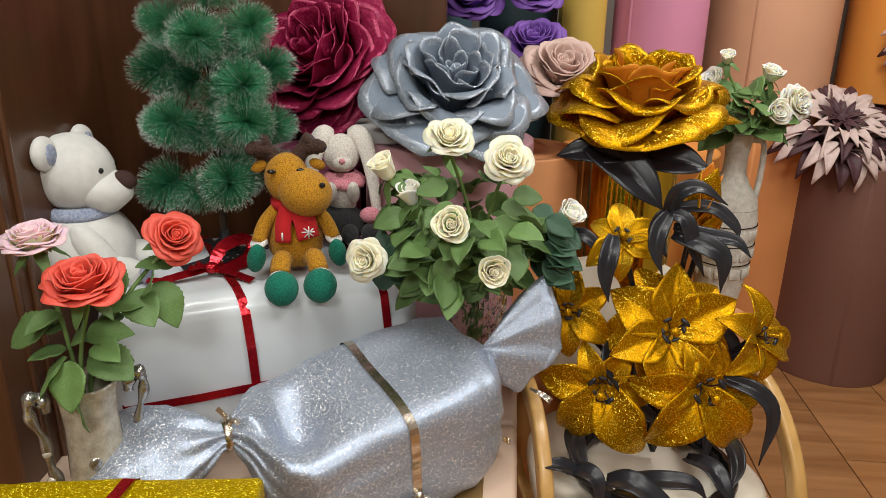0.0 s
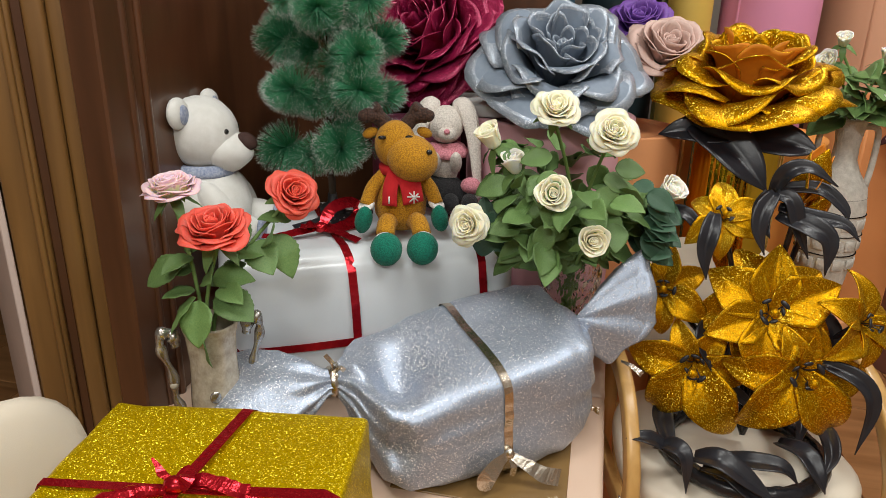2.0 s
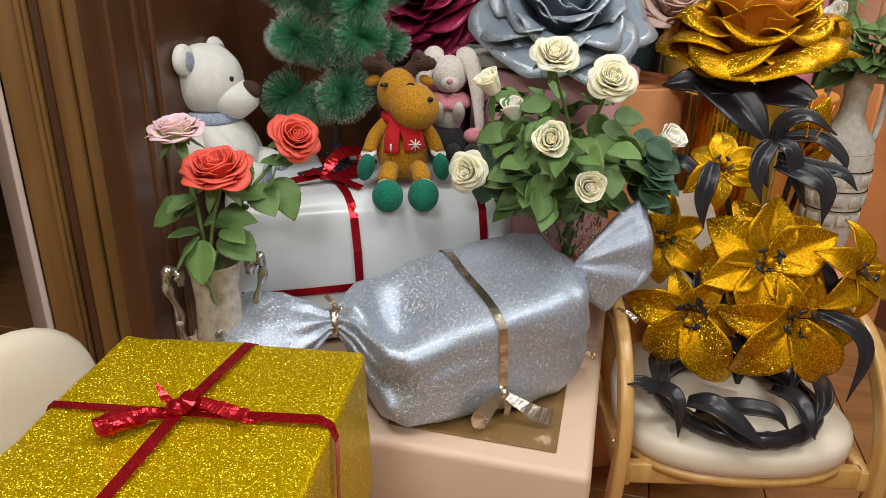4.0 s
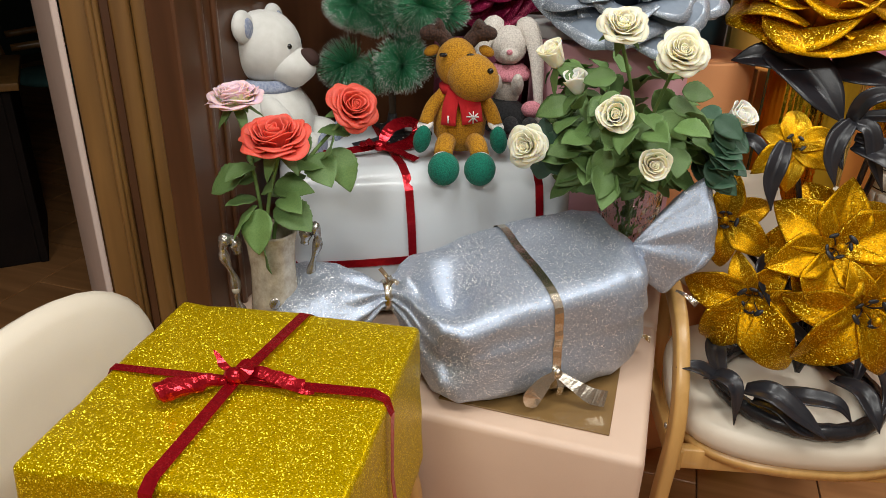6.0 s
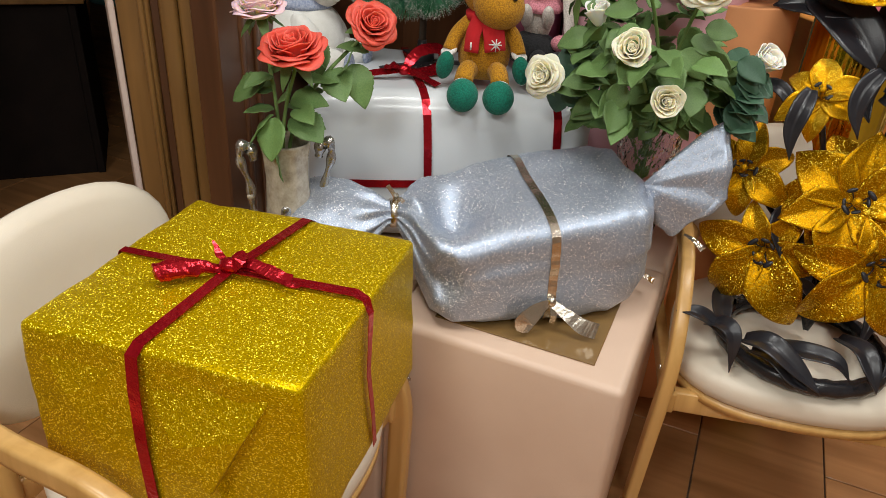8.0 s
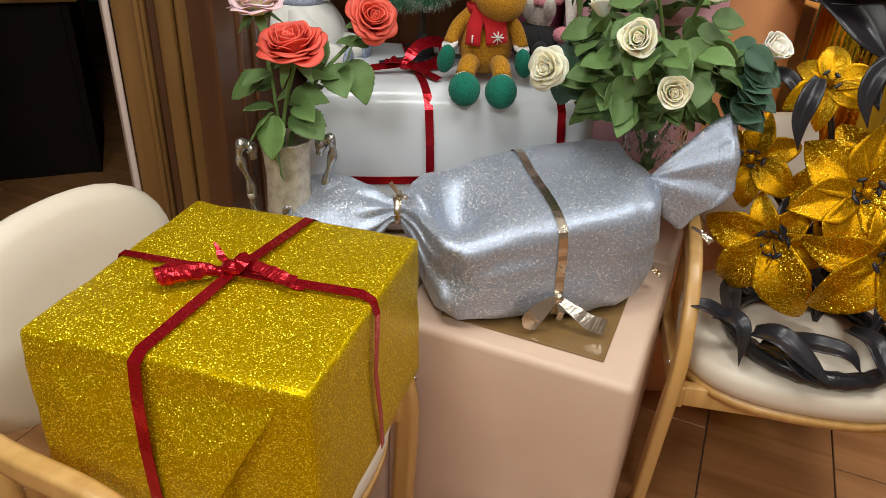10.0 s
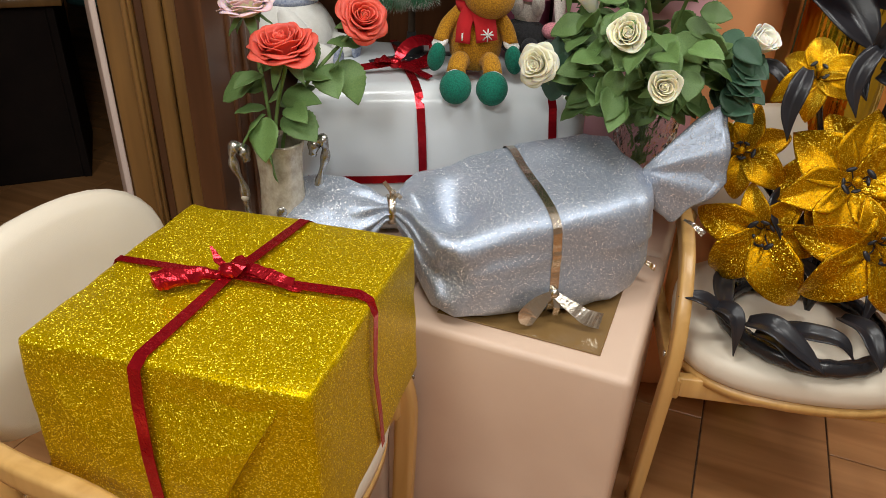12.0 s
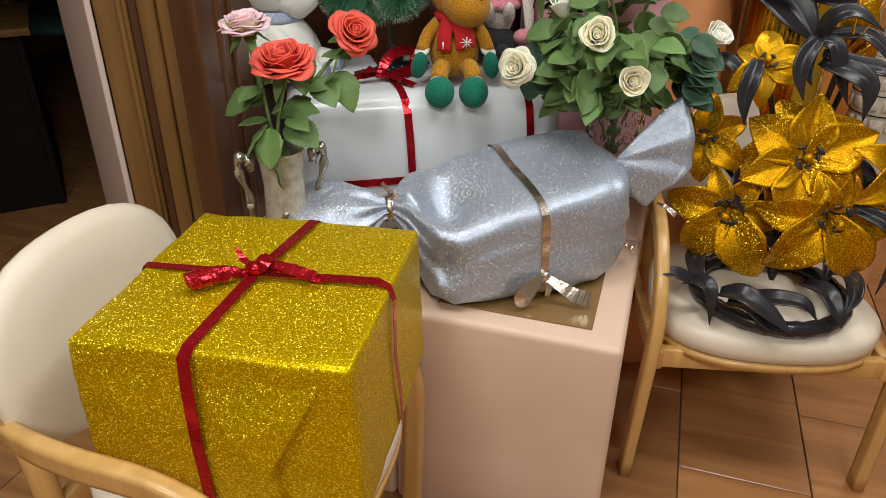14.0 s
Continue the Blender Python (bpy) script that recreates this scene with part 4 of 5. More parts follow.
for key, mats, rim in (("cream", [CREAM, CREAM], None), ("white", [WHITE_PETAL, WHITE_PETAL], None), ("coral", [CORAL, CORAL], None), ("pink", [PINK_PETAL, CREAM], 0.74)):
    SMALL[key] = (petal_meshes("petal", ROSE, mats, 10, 8, 0.02, rim), core_mesh("heart", mats))
PURPLE = mottled("purple_foam_petal", (0.16, 0.06, 0.34), (0.24, 0.10, 0.44), 0.6, 20, 300, 0.05)
BLUSH = mottled("blush_foam_petal", (0.62, 0.42, 0.36), (0.70, 0.50, 0.44), 0.6, 20, 300, 0.05)
for key, mats in (("purple", [PURPLE, PURPLE]), ("blush", [BLUSH, BLUSH]), ("ivory", [WHITE_PETAL, CREAM])):
    SMALL[key] = (petal_meshes("petal", ROSE, mats, 9, 7, 0.02), core_mesh("heart", mats))


def leaf_mesh(name, material, wide=0.36, bend=0.35, fold=0.25, toothed=True):
    def f(u, v):
        w = wide * math.sin(math.pi * min(1.0, v**0.8)) ** 0.8 + 0.004
        if toothed:
            w *= 1 + 0.04 * math.sin(v * 60)
        x = u * w
        return Vector((x, v, -bend * v * v + fold * abs(u) * w + 0.015 * math.sin(v * 16) * abs(u)))
    bm = sheet(f, 8, 18, 0.012)
    data = bpy.data.meshes.new(name)
    bmesh.ops.recalc_face_normals(bm, faces=bm.faces)
    bm.to_mesh(data)
    bm.free()
    for p in data.polygons:
        p.use_smooth = True
    data.materials.append(material)
    return data


LEAVES = [leaf_mesh("leaf", LEAF), leaf_mesh("leaf", LEAF, 0.4, 0.2, 0.15)]
DARK_LEAVES = [leaf_mesh("leaf", LEAF_DARK), leaf_mesh("leaf", LEAF_DARK, 0.4, 0.15, 0.2)]
SEPAL = leaf_mesh("sepal", LEAF, 0.2, 0.5, 0.1, False)


def leaf_at(parent, data, base, tip, size, up=(0, 0, 1), roll=0.0):
    """A leaf from base towards tip."""
    d = (Vector(tip) - Vector(base)).normalized()
    side = d.cross(Vector(up)).normalized()
    nrm = side.cross(d)
    m = Matrix((side, d, nrm)).transposed().to_4x4()
    return share("leaf", data, parent, Matrix.Translation(base) @ m @ pose(0, 0, 0, 0, roll, 0) @ Matrix.Scale(size, 4))


def rose_bunch(name, label, root, heads, leaves, leaf_kit, sepals=True):
    """Roses on stems that rise from one root. heads: place, way, size, kind, rings."""
    b = thing(name, pose(*root), label, "flowers")
    r = Vector(root)
    for n, (place, way, size, kind, rings) in enumerate(heads):
        p = Vector(place) - r
        w = Vector(way).normalized()
        kit, core = SMALL[kind]
        rose(b, aim(p - w * size * 0.17, w, 40 * n, size * 1.13), kit, core, rings=rings)
        mid = Vector((0.16 * p.x, 0.16 * p.y, 0.62 * p.z))
        line = curve3([(0.004 * math.cos(n), 0.004 * math.sin(n), 0.0), mid, p - w * size * 0.5, p - w * size * 0.12], 6)
        part("stem", tube(line, [0.0035] * (len(line) - 3) + [0.004, 0.006, 0.008], 7), STEM, b)
        if sepals:
            for k in range(5):
                a = 2 * math.pi * k / 5 + n
                s = w.orthogonal().normalized()
                t = w.cross(s)
                o = s * math.cos(a) + t * math.sin(a)
                base = p - w * size * 0.14
                ob = leaf_at(b, SEPAL, base, base + o + w * (-0.15 - 0.3 * (k % 2)), size * 0.95, w)
                ob.name = "sepal"
    rnd = random.Random(len(label))
    for base, tip, size in leaves:
        leaf_at(b, leaf_kit[rnd.randrange(2)], Vector(base) - r, Vector(tip) - r, size, (rnd.uniform(-0.5, 0.5), -0.5 + rnd.uniform(-0.5, 0.4), 0.9), rnd.uniform(-35, 35))
    return b


# red and pink roses in the handled vase
rose_bunch(
    "rose_bouquet", "two coral roses and one pale pink rose with green foam leaves", (-0.615, 0.985, 0.60),
    [((-0.575, 0.975, 1.015), (0.05, -0.3, 0.95), 0.061, "coral", None), ((-0.667, 1.01, 1.066), (-0.05, -0.12, 0.98), 0.05, "pink", None), ((-0.492, 1.105, 1.05), (0.62, -0.5, 0.6), 0.047, "coral", None)],
    [((-0.61, 0.96, 0.90), (-0.68, 0.90, 0.82), 0.075), ((-0.6, 0.95, 0.9), (-0.585, 0.88, 0.80), 0.078), ((-0.6, 0.955, 0.86), (-0.58, 0.9, 0.74), 0.08), ((-0.58, 0.98, 0.9), (-0.5, 0.95, 0.88), 0.08), ((-0.52, 1.08, 0.98), (-0.42, 1.03, 0.86), 0.08), ((-0.53, 1.09, 0.98), (-0.5, 0.99, 1.0), 0.065),
     ((-0.55, 1.06, 0.97), (-0.48, 1.0, 0.93), 0.075), ((-0.64, 0.98, 0.95), (-0.78, 0.93, 0.90), 0.08), ((-0.63, 0.99, 0.96), (-0.66, 0.9, 0.97), 0.06), ((-0.6, 1.0, 0.92), (-0.52, 1.0, 0.94), 0.07), ((-0.56, 1.04, 0.96), (-0.6, 1.08, 1.02), 0.08), ((-0.58, 1.0, 0.9), (-0.62, 1.06, 0.88), 0.08), ((-0.5, 1.11, 1.0), (-0.56, 1.05, 1.03), 0.06)]
    + [((-0.6 + 0.03 * math.cos(1.9 * k), 1.0 + 0.03 * math.sin(1.9 * k), 0.88 + 0.011 * k), (-0.6 + 0.12 * math.cos(1.9 * k), 0.98 + 0.1 * math.sin(1.9 * k), 0.89 + 0.011 * k), 0.045 + 0.005 * (k % 4)) for k in range(9)],
    LEAVES)

WB = random.Random(5)
heads = [
    ((-0.055, 1.28, 1.195), (0.1, -0.6, 0.75), 0.044, "cream", None), ((0.05, 1.28, 1.16), (0.15, -0.75, 0.5), 0.044, "cream", None), ((-0.168, 1.30, 1.125), (-0.45, -0.3, 0.8), 0.058, "cream", 3),
    ((-0.122, 1.285, 1.082), (-0.25, -0.3, 0.85), 0.058, "white", 2), ((-0.045, 1.235, 1.05), (0.05, -0.85, 0.45), 0.05, "cream", 4), ((-0.20, 1.245, 0.975), (-0.25, -0.9, 0.3), 0.041, "cream", None), ((0.03, 1.215, 0.975), (0.25, -0.85, 0.35), 0.044, "cream", 4), ((0.165, 1.40, 1.02), (0.55, -0.4, 0.7), 0.06, "white", 3),
]
lv = []
for i in range(150):
    a, zz = WB.uniform(0, 2 * math.pi), WB.uniform(0.885, 1.11)
    rr = 0.04 + 0.085 * math.sin((zz - 0.86) / 0.3 * math.pi) ** 0.7 * WB.uniform(0.4, 1)
    base = Vector((-0.03 + rr * math.cos(a), 1.34 + rr * math.sin(a), zz))
    way = Vector((math.cos(a) + WB.uniform(-0.7, 0.7), math.sin(a) + WB.uniform(-0.7, 0.7), WB.uniform(-0.7, 0.5)))
    if not (base.x > -0.02 and base.z < 0.98 and base.y < 1.36):
        lv.append((base, base + way, WB.uniform(0.052, 0.072)))
wb = rose_bunch("rose_bouquet", "cream foam roses with dense green leaves in a crystal vase", (-0.005, 1.43, 0.60), heads, lv, LEAVES)
for i in range(34):
    a = WB.uniform(-0.8, 1.3)
    base = Vector((0.09 + 0.05 * math.cos(a), 1.40 + 0.05 * math.sin(a), WB.uniform(0.91, 1.04)))
    leaf_at(wb, DARK_LEAVES[i % 2], base - Vector((-0.005, 1.43, 0.6)), base + Vector((0.06 * math.cos(a), -0.03, WB.uniform(-0.05, 0.02))) - Vector((-0.005, 1.43, 0.6)), WB.uniform(0.05, 0.075), (0, -0.5, 1), WB.uniform(-30, 30))
for i in range(46):
    base = Vector((WB.uniform(-0.09, 0.08), WB.uniform(1.365, 1.41), WB.uniform(0.885, 1.0)))
    leaf_at(wb, LEAVES[i % 2], base - Vector((-0.005, 1.43, 0.6)), base + Vector((WB.uniform(-0.6, 0.6), WB.uniform(-0.5, -0.1), WB.uniform(-0.5, 0.3))) - Vector((-0.005, 1.43, 0.6)), WB.uniform(0.05, 0.07), (0, -0.7, 0.8), WB.uniform(-30, 30))
for i in range(6):
    a = i * 1.05
    base = Vector((-0.19, 1.26, 0.965))
    leaf_at(wb, DARK_LEAVES[i % 2], base + Vector((0.02, 0.02, -0.01)) - Vector((-0.005, 1.43, 0.6)), base + Vector((0.08 * math.cos(a) + 0.05, 0.02, 0.06 * math.sin(a))) - Vector((-0.005, 1.43, 0.6)), 0.065, (0, -1, 0.3))

# crystal vase with cut diamonds
cv = thing("crystal_vase", pose(-0.005, 1.43, POUF_Z) @ Matrix.Diagonal((1.05, 1.05, 1.2, 1)), "clear cut-crystal vase with a diamond pattern", "vase")
nseg, rows = 40, []
for j in range(31):
    z = 0.26 * j / 30
    base_r = 0.042 + 0.022 * (z / 0.26) ** 1.5
    rows.append([Vector(((base_r + 0.003 * ((i + j) % 4 < 2) * (0.02 < z < 0.24)) * math.cos(2 * math.pi * (i + 0.5 * (j % 2)) / nseg), (base_r + 0.003 * ((i - j) % 4 < 2) * (0.02 < z < 0.24)) * math.sin(2 * math.pi * (i + 0.5 * (j % 2)) / nseg), z)) for i in range(nseg)])
for r, z in ((0.058, 0.258), (0.05, 0.15), (0.038, 0.03), (0.004, 0.025)):
    rows.append([Vector((r * math.cos(2 * math.pi * i / nseg), r * math.sin(2 * math.pi * i / nseg), z)) for i in range(nseg)])
part("body", loft(rows), CRYSTAL, cv, smooth=False)

# handled vase
hv = thing("handled_vase", pose(-0.605, 0.985, POUF_Z, 0, 0, 40) @ Matrix.Diagonal((0.86, 0.86, 1, 1)), "glazed beige porcelain vase with ornate scroll handles", "vase")
prof = [(0.0, 0), (0.05, 0.0), (0.054, 0.008), (0.046, 0.02), (0.034, 0.04), (0.036, 0.055), (0.046, 0.075), (0.052, 0.12), (0.05, 0.17), (0.047, 0.22), (0.05, 0.265), (0.056, 0.285), (0.054, 0.29), (0.044, 0.28), (0.04, 0.2), (0.0, 0.1)]
part("body", lathe([(max(r, 0.002), z) for r, z in prof], 40, wob=lambda a, z: 1 + 0.025 * math.sin(8 * a) * (z > 0.2) + 0.02 * math.sin(3 * a + z * 40)), PORCELAIN, hv)
for sx in (-1, 1):
    line = curve3([(sx * 0.045, 0, 0.04), (sx * 0.07, 0, 0.075), (sx * 0.066, 0, 0.11), (sx * 0.08, 0, 0.15), (sx * 0.082, 0, 0.2), (sx * 0.098, 0, 0.25), (sx * 0.094, 0, 0.278), (sx * 0.076, 0, 0.276), (sx * 0.07, 0, 0.252)], 6)
    part("handle", tube(line, [0.0085 + 0.003 * math.sin(i * 0.9) + 0.003 * (i > 32) for i in range(len(line))], 10), SILVER_METAL, hv, "grey scroll handle with knobs")
    for z in (0.085, 0.13, 0.18):
        part("knob", ball(0.009, 0.009, 0.008, m=pose(sx * 0.082, -0.004, z), n=12), PORCELAIN, hv)
for k in range(3):
    part("relief_flower", ball(0.012, 0.006, 0.012, m=pose(0.018 - 0.014 * k, -0.049, 0.12 + 0.02 * k), n=12), SILVER_METAL, hv, "grey relief flower")


# ---- gold lilies and wreath on the chair ----
def lily_petal(wide, length, rise, fall):
    def f(u, v):
        a = radians(rise + (fall - rise) * v)
        r, z = 0.0, 0.0
        steps = 10
        for k in range(steps):
            b = radians(rise + (fall - rise) * v * (k + 0.5) / steps)
            r += v * length / steps * math.cos(b)
            z += v * length / steps * math.sin(b)
        w = wide * ((v / 0.42) ** 0.55 if v < 0.42 else 1 - ((v - 0.42) / 0.58) ** 1.3) + 0.003
        cup = 0.30 * u * u * w - 0.10 * math.exp(-((u * 7) ** 2)) * w
        return Vector((r - cup * math.sin(a), u * w, z + cup * math.cos(a)))
    return sheet(f, 10, 14, 0.02, mats=(1, 0))


def mesh_of(name, bm, mats):
    data = bpy.data.meshes.new(name)
    bmesh.ops.recalc_face_normals(bm, faces=bm.faces)
    bm.to_mesh(data)
    bm.free()
    for p in data.polygons:
        p.use_smooth = True
    for mt in mats:
        data.materials.append(mt)
    return data


LILY_FLAT = [mesh_of("petal", lily_petal(0.33, 1.0, 34, -24), [GOLD_PETAL, ORANGE_FOAM]), mesh_of("petal", lily_petal(0.36, 1.0, 26, -34), [GOLD_PETAL, ORANGE_FOAM])]
LILY_CURL = [mesh_of("petal", lily_petal(0.27, 1.0, 48, -58), [GOLD_PETAL, ORANGE_FOAM]), mesh_of("petal", lily_petal(0.25, 1.0, 42, -74), [GOLD_PETAL, ORANGE_FOAM])]
LILY_BUD = mesh_of("petal", lily_petal(0.27, 1.0, 64, 96), [ORANGE_FOAM, GOLD_PETAL])
ANTHER = mesh_of("stamen", tube(curve3([(0, 0, 0), (0.12, 0, 0.3), (0.26, 0, 0.46)], 4), 0.018, 6, bm=ball(0.06, 0.13, 0.045, m=pose(0.27, 0, 0.48, 0, -30, 0), n=10)), [BLACK_LEAF])
PISTIL = mesh_of("pistil", tube(curve3([(0, 0, 0), (0.02, 0, 0.25), (0.0, 0, 0.42)], 3), 0.03, 6, bm=ball(0.065, 0.065, 0.05, m=pose(0, 0, 0.44), n=10)), [GOLD_PETAL])


def lily(parent, place, way, size, spin, kind):
    """Six petals in two rings (a bud has four closed ones), stamens and a pistil."""
    fl = new("lily", PISTIL)
    fl.parent = parent
    fl.matrix_basis = aim(place, way, spin, size)
    if kind == "bud":
        for k in range(4):
            share("petal", LILY_BUD, fl, pose(0.0, 0, -0.04 * (k % 2), 0, 0, k * 90) @ Matrix.Scale(1 - 0.08 * (k % 2), 4))
        return
    kit = LILY_FLAT if kind == "flat" else LILY_CURL
    turn = fl.matrix_basis.to_3x3()
    for k in range(6):
        grow = 1.0
        if kind == "low":
            # hanging flowers: long petals below, short ones tucked in above
            a = radians(k * 60)
            grow = 1.0 - 0.28 * (turn @ Vector((math.cos(a), math.sin(a), 0))).normalized().z
        share("petal", kit[k % 2], fl, pose(0, 0, 0.0 if k % 2 else -0.04, 3 * math.sin(k * 1.7 + spin), 4 * math.sin(k * 2.1 + spin), k * 60 + 5 * math.sin(k * 3 + spin)) @ Matrix.Scale(grow + 0.06 * math.sin(k * 2.6 + spin), 4))
    if kind == "flat":
        # a second, wider ring of petals behind the first
        for k in range(5):
            share("petal", LILY_FLAT[1], fl, pose(0, 0, -0.17, 0, 12 + 4 * math.sin(k * 2.1), k * 72 + 30) @ Matrix.Scale(1.08, 4))
    for k in range(6):
        share("stamen", ANTHER, fl, pose(0, 0, 0, 8 * math.sin(3 * k + spin), 6 * math.cos(5 * k), 30 + 60 * k + 14 * math.sin(2 * k + spin)) @ Matrix.Scale(0.52 + 0.1 * math.sin(4 * k + spin), 4))


def arc_leaf(parent, points, wide, origin, face=(0, -0.8, 0.6)):
    """A strap leaf along a bent line, folded a little at its midrib."""
    line = curve3([Vector(p) - origin for p in points], 5)
    n, face = len(line) - 1, Vector(face)

    def f(u, v):
        k = min(n, int(round(v * n)))
        d = (line[min(k + 1, n)] - line[max(k - 1, 0)]).normalized()
        side = d.cross(face)
        side = side.normalized() if side.length > 0.05 else Vector((1, 0, 0))
        nrm = side.cross(d)
        w = wide * (0.18 + 0.82 * math.sin(math.pi * min(1.0, 0.1 + 0.9 * v**0.85)) ** 0.75) * (1 - v**6) + 0.0006
        return line[k] + side * (u * w) + nrm * (0.32 * w * abs(u) ** 1.4 - 0.12 * w * math.exp(-((u * 5) ** 2)))
    return part("leaf", sheet(f, 8, n, 0.0022), BLACK_LEAF, parent)


LB = Vector((0.40, 1.44, 0.457))
lb = thing("lily_arrangement", pose(*LB), "gold glitter foam lilies with black leaves standing on a chair", "flowers")
LILIES = [
    ((0.389, 1.355, 0.812), (-0.08, -0.9, 0.42), 0.148, 88, "flat"), ((0.19, 1.44, 0.805), (-0.12, -0.92, 0.38), 0.125, 92, "curl"), ((0.282, 1.41, 0.985), (-0.12, -0.8, 0.6), 0.098, 96, "curl"),
    ((0.575, 1.36, 0.81), (0.62, -0.68, 0.38), 0.125, 85, "curl"), ((0.262, 1.36, 0.668), (-0.15, -0.95, 0.1), 0.158, 60, "low"), ((0.462, 1.31, 0.705), (0.15, -0.95, 0.1), 0.162, 118, "low"),
    ((0.425, 1.43, 1.045), (0.22, -0.05, 1.0), 0.125, 10, "bud"), ((0.45, 1.45, 0.99), (0.35, -0.1, 1.0), 0.085, 40, "bud"),
]
for place, way, size, spin, kind in LILIES:
    w = Vector(way).normalized()
    q = Vector(place) - LB - w * size * 0.25
    lily(lb, q, w, size, spin, kind)
    part("stem", tube(curve3([(0.0, 0.0, 0.02), (q.x * 0.3, q.y * 0.3 + 0.03, q.z * 0.5), q], 6), 0.006, 7), BLACK_TAPE, lb, "black wrapped stem")
for points, wide in (
    ([(0.362, 1.41, 1.04), (0.375, 1.39, 1.085), (0.412, 1.385, 1.098), (0.465, 1.38, 1.067)], 0.019),
    ([(0.37, 1.41, 1.05), (0.44, 1.40, 1.056), (0.484, 1.39, 1.026), (0.497, 1.385, 1.0)], 0.016),
    ([(0.375, 1.40, 1.015), (0.439, 1.39, 1.003), (0.49, 1.38, 0.996), (0.519, 1.37, 0.968)], 0.017),
    ([(0.376, 1.40, 1.0), (0.427, 1.37, 0.991), (0.464, 1.36, 0.966), (0.469, 1.36, 0.897)], 0.026),
    ([(0.362, 1.39, 1.045), (0.342, 1.37, 1.015), (0.338, 1.36, 0.976), (0.356, 1.36, 0.928)], 0.02),
    ([(0.366, 1.40, 1.041), (0.393, 1.385, 1.032), (0.413, 1.38, 0.977), (0.44, 1.38, 0.922)], 0.019),
    ([(0.161, 1.45, 0.972), (0.205, 1.43, 0.981), (0.237, 1.42, 0.954), (0.258, 1.41, 0.9)], 0.016),
    ([(0.262, 1.40, 0.992), (0.253, 1.37, 0.962), (0.248, 1.36, 0.92), (0.258, 1.355, 0.868)], 0.022),
    ([(0.36, 1.42, 1.04), (0.35, 1.42, 0.99), (0.37, 1.40, 0.95)], 0.022),
    ([(0.49, 1.33, 0.73), (0.555, 1.31, 0.712), (0.585, 1.30, 0.662), (0.571, 1.29, 0.56)], 0.02),
    ([(0.36, 1.44, 0.60), (0.34, 1.42, 0.66), (0.33, 1.40, 0.72)], 0.024),
    ([(0.40, 1.43, 0.56), (0.36, 1.40, 0.60), (0.33, 1.36, 0.62)], 0.016),
    ([(0.30, 1.45, 0.74), (0.28, 1.40, 0.72), (0.30, 1.37, 0.66)], 0.024),
    ([(0.49, 1.42, 0.80), (0.52, 1.40, 0.76), (0.53, 1.38, 0.70)], 0.024),
):
    arc_leaf(lb, points, wide * 0.82, LB)

WR = Vector((0.388, 1.385, 0.457))
wr = thing("wreath", pose(*WR), "black tape-wrapped ring with black strap leaves on the seat", "wreath")
ringpts = [(0.158 * math.cos(a), 0.155 * math.sin(a), 0.02) for a in np.linspace(0, 2 * math.pi, 65)[:-1]]
bm, rows = bmesh.new(), []
for i, p in enumerate(ringpts):
    a = 2 * math.pi * i / 64
    o = Vector((math.cos(a), math.sin(a), 0))
    rows.append([Vector(p) + (o * math.cos(b) + Vector((0, 0, 1)) * math.sin(b)) * (0.018 + 0.0015 * math.sin(a * 40 + b)) for b in np.linspace(0, 2 * math.pi, 13)[:-1]])
grid_faces(bm, rows + rows[:1], True)
bmesh.ops.remove_doubles(bm, verts=bm.verts, dist=1e-5)
part("ring", bm, BLACK_TAPE, wr, "ring wound with glossy black tape")
for points, wide in (
    ([(0.255, 1.28, 0.49), (0.20, 1.25, 0.55), (0.165, 1.24, 0.565), (0.135, 1.235, 0.56)], 0.017),
    ([(0.20, 1.27, 0.53), (0.225, 1.24, 0.555), (0.25, 1.22, 0.545), (0.261, 1.215, 0.465)], 0.019),
    ([(0.271, 1.25, 0.53), (0.314, 1.22, 0.55), (0.373, 1.205, 0.52), (0.422, 1.2, 0.485)], 0.024),
    ([(0.29, 1.25, 0.51), (0.33, 1.22, 0.525), (0.37, 1.2, 0.50), (0.40, 1.2, 0.485)], 0.018),
    ([(0.32, 1.30, 0.50), (0.373, 1.26, 0.53), (0.436, 1.25, 0.535), (0.47, 1.25, 0.50)], 0.02),
    ([(0.441, 1.33, 0.54), (0.477, 1.28, 0.555), (0.50, 1.25, 0.53), (0.517, 1.24, 0.495)], 0.02),
    ([(0.27, 1.50, 0.50), (0.33, 1.53, 0.54), (0.40, 1.54, 0.54), (0.46, 1.52, 0.51)], 0.022),
    ([(0.25, 1.46, 0.50), (0.22, 1.40, 0.53), (0.225, 1.33, 0.52), (0.25, 1.28, 0.49)], 0.022),
    ([(0.52, 1.47, 0.50), (0.55, 1.41, 0.53), (0.55, 1.34, 0.52), (0.53, 1.30, 0.49)], 0.02),
    ([(0.47, 1.53, 0.50), (0.50, 1.47, 0.55), (0.50, 1.40, 0.56), (0.48, 1.33, 0.52)], 0.02),
):
    arc_leaf(wr, points, wide, WR, (0, -0.4, 0.9))


# ---- toys ----
def toy(name, m, label):
    return thing(name, m, label, "soft toy", "soft toys on the parcel")


def put(parent, name, tmp, material, soft=0.0):
    if soft:
        crumple(tmp, soft, 45, 4)
    part(name, tmp, material, parent)


bear = toy("plush_bear", pose(-0.79, 1.325, POUF_Z + 0.322, 0, 0, 8) @ Matrix.Scale(0.99, 4), "white plush bear with a blue patterned collar sitting upright")
put(bear, "body", lathe([(0.002, 0), (0.06, 0.002), (0.09, 0.03), (0.094, 0.07), (0.082, 0.11), (0.064, 0.135), (0.045, 0.15), (0.002, 0.155)], 32), PLUSH, 0.002)
